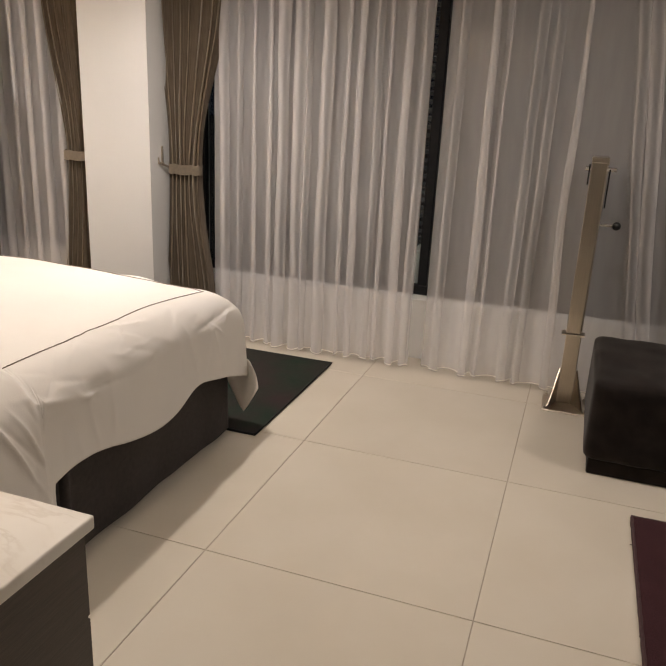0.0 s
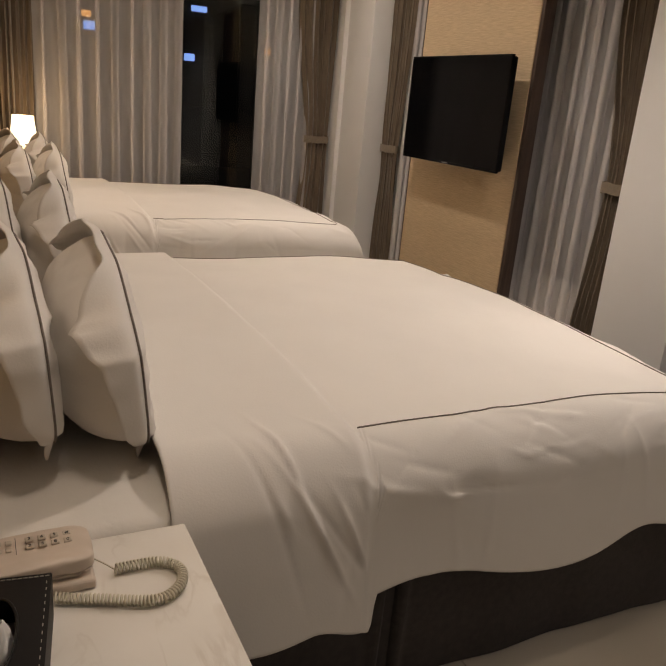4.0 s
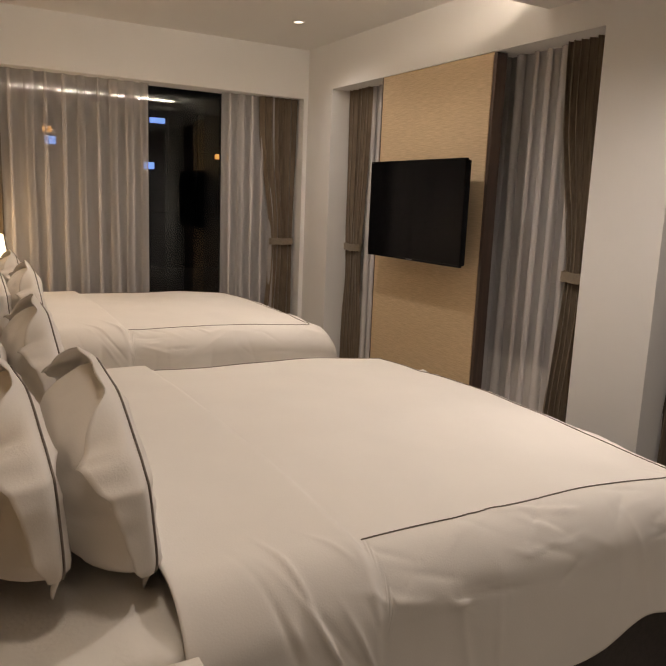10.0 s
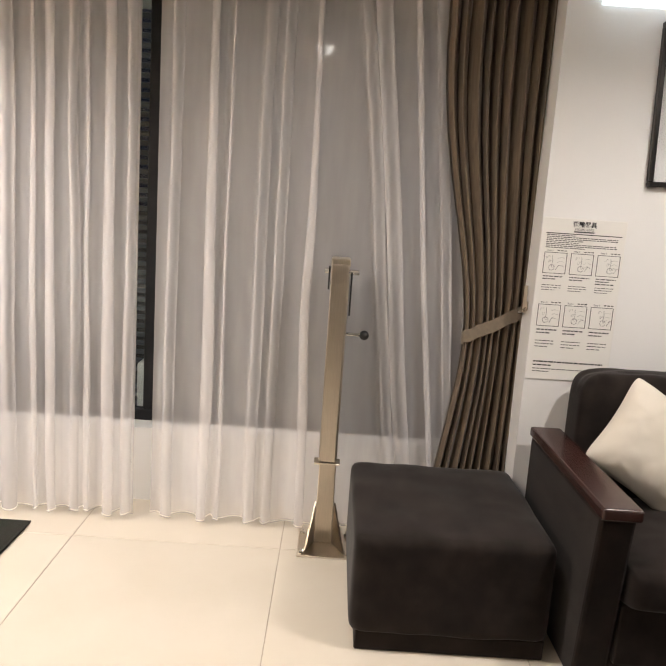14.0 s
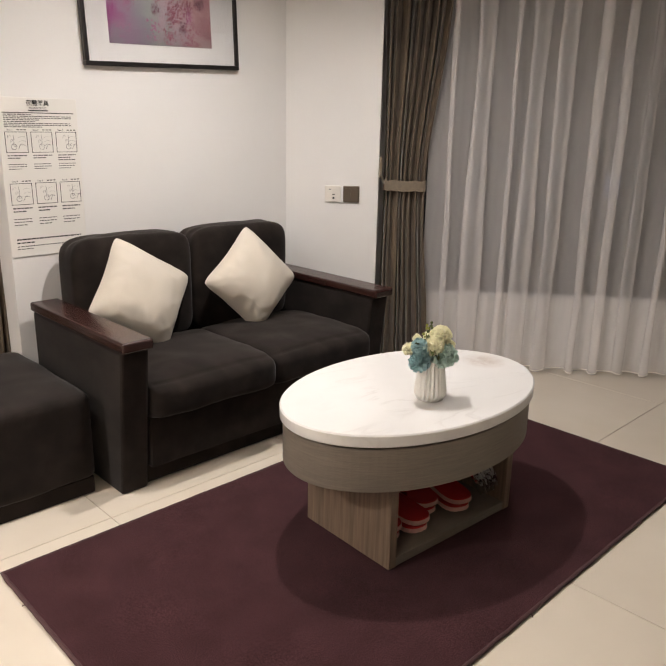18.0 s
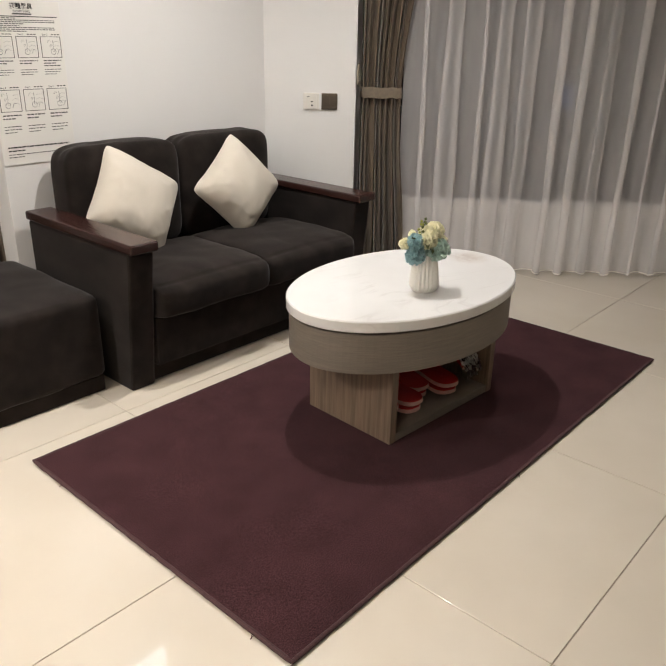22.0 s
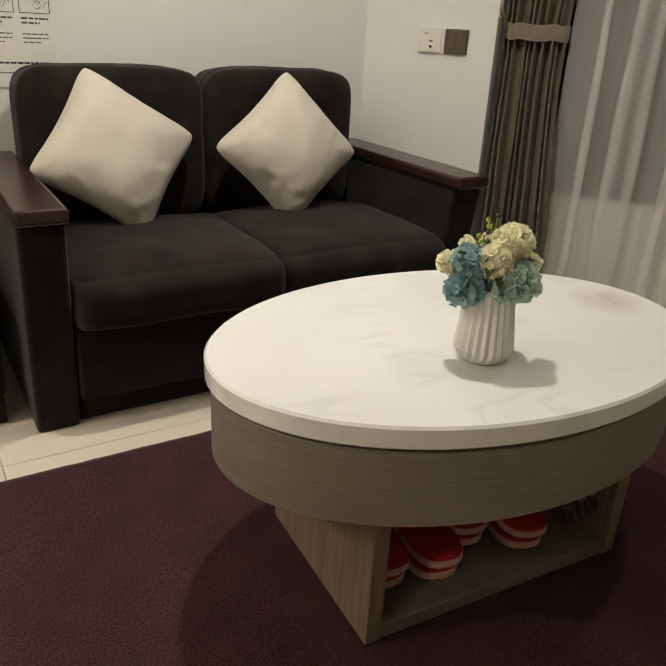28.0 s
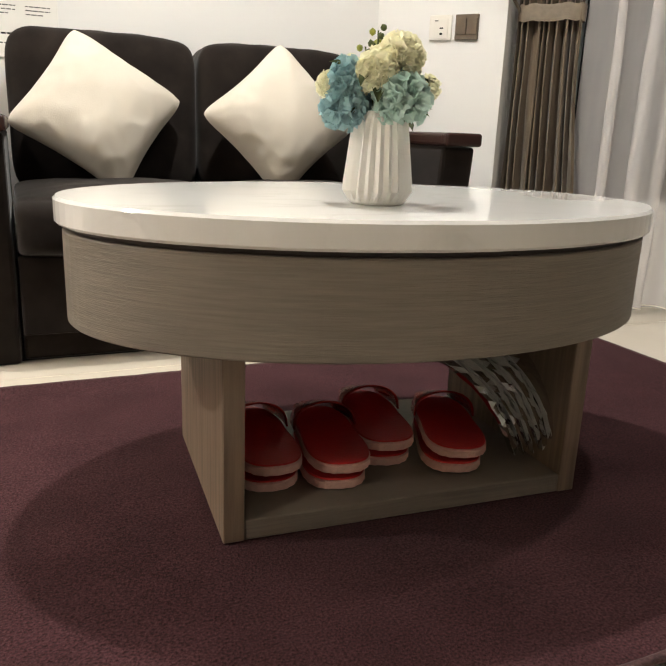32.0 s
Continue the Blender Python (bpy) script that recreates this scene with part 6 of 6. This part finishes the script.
words("\u907f\u96e3\u5668\u5177", 0.50, 0.060, 0.0215, bold=0.0005)
words("ESCAPE SLING", 0.50, 0.090, 0.0105, M_INKDARK)
ink("title_bar", 0.38, 0.097, 0.62, 0.107, M_INKDARK)
ink("rule", 0.06, 0.118, 0.95, 0.1235)
rnd = random.Random(3)
for k in range(8):
    ink("text_bar", 0.07, 0.130 + 0.0125 * k, 0.07 + (0.84 if k in (1, 2, 5, 6) else rnd.uniform(0.25, 0.6)), 0.1385 + 0.0125 * k, M_INKDARK)
for row, v0 in enumerate((0.255, 0.585)):
    for col in range(3):
        u0 = 0.065 + 0.315 * col
        words("Step %d" % (3 * row + col + 1), u0 + 0.03, v0 - 0.008, 0.0085, M_INKDARK, align="LEFT")
        for q in range(3):
            ink("dash", u0 + 0.15 + 0.042 * q, v0 - 0.017, u0 + 0.178 + 0.042 * q, v0 - 0.011)
        for a in ((u0, v0, u0 + 0.27, v0 + 0.003), (u0, v0 + 0.130, u0 + 0.27, v0 + 0.133), (u0, v0 + 0.003, u0 + 0.006, v0 + 0.130), (u0 + 0.264, v0 + 0.003, u0 + 0.27, v0 + 0.130)):
            ink("picture_border", *a)
        # sketch of the sling and its hook
        cx = u0 + 0.10 + 0.03 * col
        part("sketch", tube([(sx(cx) + 0.010 * math.cos(t), -0.0048, sz(v0 + 0.095) + 0.010 * math.sin(t)) for t in np.linspace(0, 6.0, 16)], 0.0007, 4), M_INKDARK, board)
        part("sketch", tube([(sx(cx), -0.0048, sz(v0 + 0.02)), (sx(cx) + 0.002, -0.0048, sz(v0 + 0.05)), (sx(cx), -0.0048, sz(v0 + 0.078))], 0.0007, 4), M_INKDARK, board)
        part("sketch", tube([(sx(cx + 0.05), -0.0048, sz(v0 + 0.11)), (sx(cx + 0.08), -0.0048, sz(v0 + 0.08)), (sx(cx + 0.11), -0.0048, sz(v0 + 0.085))], 0.0007, 4), M_INKDARK, board)
        for q in range(3):
            zq = sz(v0 + 0.03 + 0.028 * q)
            part("sketch", tube([(sx(cx - 0.05 + 0.03 * q) + 0.006 * math.cos(t + q), -0.0048, zq + 0.005 * math.sin(1.7 * t)) for t in np.linspace(0, 4.5, 12)], 0.0004, 4), M_INKGREY, board)
            part("sketch", tube([(sx(u0 + 0.16), -0.0048, zq - 0.004), (sx(u0 + 0.20), -0.0048, zq + 0.003 * q), (sx(u0 + 0.245), -0.0048, zq - 0.002)], 0.0004, 4), M_INKGREY, board)
        for q in range(3 if row == 0 and col == 2 else 2):
            ink("text_bar", u0 + 0.01, v0 + 0.148 + 0.016 * q, u0 + 0.25 - 0.08 * (q == 1), v0 + 0.157 + 0.016 * q, M_INKDARK)
        for q in range(3):
            ink("text_bar", u0 + 0.01, v0 + 0.205 + 0.015 * q, u0 + 0.235 - 0.07 * (q == 2), v0 + 0.211 + 0.015 * q, M_INKDARK)
ink("text_bar", 0.08, 0.895, 0.92, 0.906)
ink("text_bar", 0.08, 0.915, 0.30, 0.925)
ink("text_bar", 0.08, 0.937, 0.72, 0.944, M_INKDARK)
ink("text_bar", 0.08, 0.952, 0.28, 0.959, M_INKDARK)

# ---- telephone with coiled cord ----
ph = thing("telephone", "beige desk telephone with a coiled cord on the marble nightstand", "telephone", (-0.0464, 0.1131, 0.5603))
ph.scale = (1.064, 1.064, 1.064)
part("phone_base", box((0.100, 0.178, 0.014), (-0.140, -1.742, 0.007), 0.005, 3), M_PHONE, ph)
part("cradle", box((0.080, 0.150, 0.009), (-0.142, -1.745, 0.0178), 0.003, 1), M_KEY, ph)
hs = part("handset", cushion_slab((-0.184, -1.842, 0.0215), (-0.098, -1.652, 0.043), 0.0, 2, 14, 7.0), M_PHONE, ph, "beige handset with keys resting on its base", smooth=True)
for k in range(10):
    part("grille_bar", box((0.002, 0.0025, 0.008), (-0.1025, -1.768 + 0.005 * k, 0.0178)), M_INKDARK, ph)
for r_, keys in enumerate(("369#", "2580")):
    for c_, ch in enumerate(keys):
        kx, ky = -0.160 + 0.016 * r_, -1.728 + 0.0155 * c_
        kb = part("key", box((0.010, 0.0105, 0.004), (kx, ky, 0.0445), 0.0012, 1), M_KEY, hs)
        w_ = words(ch, 0, 0, 0.008, M_INK, hs, "key_digit")
        w_.matrix_local = pose(kx + 0.003, ky, 0.0467, 0, 0, 90)
for r_ in range(2):
    for c_ in range(2):
        part("function_key", box((0.009, 0.008, 0.003), (-0.160 + 0.016 * r_, -1.765 + 0.012 * c_, 0.0442), 0.0012, 1), M_KEY, hs)
for ky in (-1.772, -1.7445):
    part("key_line", box((0.036, 0.0008, 0.001), (-0.152, ky, 0.0432)), M_INKDARK, ph)
# coiled cord from the base round to the loose end
from mathutils import geometry
ctrl = [(-0.078, -1.705), (-0.056, -1.652), (-0.034, -1.596), (-0.040, -1.566), (-0.066, -1.547), (-0.092, -1.549), (-0.110, -1.573), (-0.112, -1.627)]
path = []
for a, b, c, d in zip([ctrl[0]] + ctrl[:-2], ctrl[:-1], ctrl[1:], ctrl[2:] + [ctrl[-1]]):
    for k in range(10):
        u = k / 10
        path.append(tuple(0.5 * (2 * b[i] + (c[i] - a[i]) * u + (2 * a[i] - 5 * b[i] + 4 * c[i] - d[i]) * u * u + (3 * b[i] - a[i] - 3 * c[i] + d[i]) * u ** 3) for i in range(2)))
path.append(ctrl[-1])
coil, turns, per = [], 62, 9
run = [0.0]
for a, b in zip(path[:-1], path[1:]):
    run.append(run[-1] + math.hypot(b[0] - a[0], b[1] - a[1]))
for k in range(turns * per + 1):
    s = run[-1] * k / (turns * per)
    i = max(0, min(len(path) - 2, int(np.searchsorted(run, s)) - 1))
    u = (s - run[i]) / max(1e-9, run[i + 1] - run[i])
    px, py = path[i][0] + (path[i + 1][0] - path[i][0]) * u, path[i][1] + (path[i + 1][1] - path[i][1]) * u
    dx, dy = path[i + 1][0] - path[i][0], path[i + 1][1] - path[i][1]
    n_ = math.hypot(dx, dy)
    a = 2 * math.pi * k / per
    coil.append((px - dy / n_ * 0.0062 * math.cos(a), py + dx / n_ * 0.0062 * math.cos(a), 0.0082 + 0.0062 * math.sin(a)))
part("coiled_cord", tube(coil, 0.0017, 5), M_CORD, ph, "cream coiled cord", smooth=True)
part("cord_end", tube([(-0.112, -1.627, 0.008), (-0.125, -1.640, 0.012), (-0.128, -1.652, 0.020)], 0.0012, 5), M_CORD, ph)

# ---- tissue box ----
tb = thing("tissue_box", "black stitched leatherette tissue box with a white tissue", "tissue box", (-0.0055, -1.776, 0.5603), -8)
tb.scale = (1.064, 1.064, 1.064)
TL, TW, TH = 0.205, 0.106, 0.062
n_out = 40
verts, faces = [], []
for k in range(n_out):
    a = 2 * math.pi * k / n_out
    verts.append((0.062 * math.cos(a), 0.022 * math.sin(a), TH))
for k in range(n_out):
    a = 2 * math.pi * k / n_out
    c_, s_ = math.cos(a), math.sin(a)
    m_ = max(abs(c_) / (TL / 2), abs(s_) / (TW / 2))
    verts.append((c_ / m_, s_ / m_, TH))
faces = [(k, n_out + k, n_out + (k + 1) % n_out, (k + 1) % n_out) for k in range(n_out)]
part("top_panel", (verts, faces), M_LEATHER, tb)
part("side_panel", merged(span((-TL / 2, -TW / 2, 0), (TL / 2, -TW / 2 + 0.003, TH - 0.0005)), span((-TL / 2, TW / 2 - 0.003, 0), (TL / 2, TW / 2, TH - 0.0005)),
                          span((-TL / 2, -TW / 2 + 0.0031, 0), (-TL / 2 + 0.003, TW / 2 - 0.0031, TH - 0.0005)), span((TL / 2 - 0.003, -TW / 2 + 0.0031, 0), (TL / 2, TW / 2 - 0.0031, TH - 0.0005))), M_LEATHER, tb)
st = []
for k in range(64):
    u = k / 64 * 4
    e, f = int(u), u - int(u)
    hx, hy = TL / 2 - 0.005, TW / 2 - 0.005
    p = [(-hx + 2 * hx * f, -hy), (hx, -hy + 2 * hy * f), (hx - 2 * hx * f, hy), (-hx, hy - 2 * hy * f)][e]
    q = [(1, 0), (0, 1), (-1, 0), (0, -1)][e]
    st.append(box((0.0045 if q[0] else 0.0009, 0.0045 if q[1] else 0.0009, 0.0008), (p[0], p[1], TH + 0.0004)))
part("edge_stitching", merged(*st), M_THREAD, tb, "white running stitches")
part("slot_piping", tube([(0.063 * math.cos(2 * math.pi * k / 40), 0.023 * math.sin(2 * math.pi * k / 40), TH + 0.001) for k in range(40)], 0.0018, 6, True), M_LEATHER, tb, smooth=True)
v = []
for j in range(10):
    for i in range(14):
        a, u = math.pi * 2 * i / 14, j / 9
        r_ = (0.030 * (1 - u) ** 0.8 + 0.003)
        v.append((r_ * math.cos(a) + 0.012 * u, 0.62 * r_ * math.sin(a) * (1 + 0.25 * math.sin(3 * a)) + 0.010 * u, TH - 0.020 + 0.050 * u + 0.004 * wave(a * 2, u * 5)))
part("tissue", (v, grid_faces(14, 10, True)), M_TISSUE, tb, "crumpled white tissue", smooth=True)

# ---- lit sign over the notice; the polished tiles mirror it ----
ls = thing("lit_sign", "white illuminated wall sign with four grey characters over the notice", "lit sign", (1.953, 0.7995, 2.104))
face_ = part("face", span((-0.176, -0.046, -0.066), (0.176, -0.041, 0.066), 0.001, 1), M_LITSIGN, ls, "glowing white panel")
part("casing", span((-0.179, -0.0405, -0.069), (0.179, 0, 0.069), 0.003, 2), M_LITSIDE, ls)
for k, ch in enumerate("\u907f\u96e3\u5668\u5177"):
    glyph = words(ch, 0, 0, 0.056, M_INKGREY, face_, "character")
    glyph.matrix_local = pose(-0.125 + 0.083 * k, -0.0468, -0.012, 90, 0, 0)
for k in range(9):
    part("text_mark", span((-0.150 + 0.033 * k, -0.0472, -0.046), (-0.124 + 0.033 * k, -0.0464, -0.034)), M_INKGREY, face_)
# ---- floor tiles, each a piece of its own ----
floor = structure("floor", span((-4.95, Y_BACK - 0.2, -0.10), (X_RIGHT + 0.4, 2.2, -0.0025)), M_JOINT, "polished cream porcelain tile floor with thin joints", "floor")
TILE = 0.80
tile_bm = box((TILE - 0.0028, TILE - 0.0028, 0.010), (0, 0, -0.005), 0.0009, 1)
tile_me = bpy.data.meshes.new("tile")
tile_bm.to_mesh(tile_me)
tile_bm.free()
tile_me.materials.append(M_TILE)
for i in range(-6, 8):
    for j in range(-5, 2):
        t_ = new("tile", tile_me)
        t_.parent = floor
        t_.matrix_world = pose((i + 0.5) * TILE, (j + 0.5) * TILE, 0)
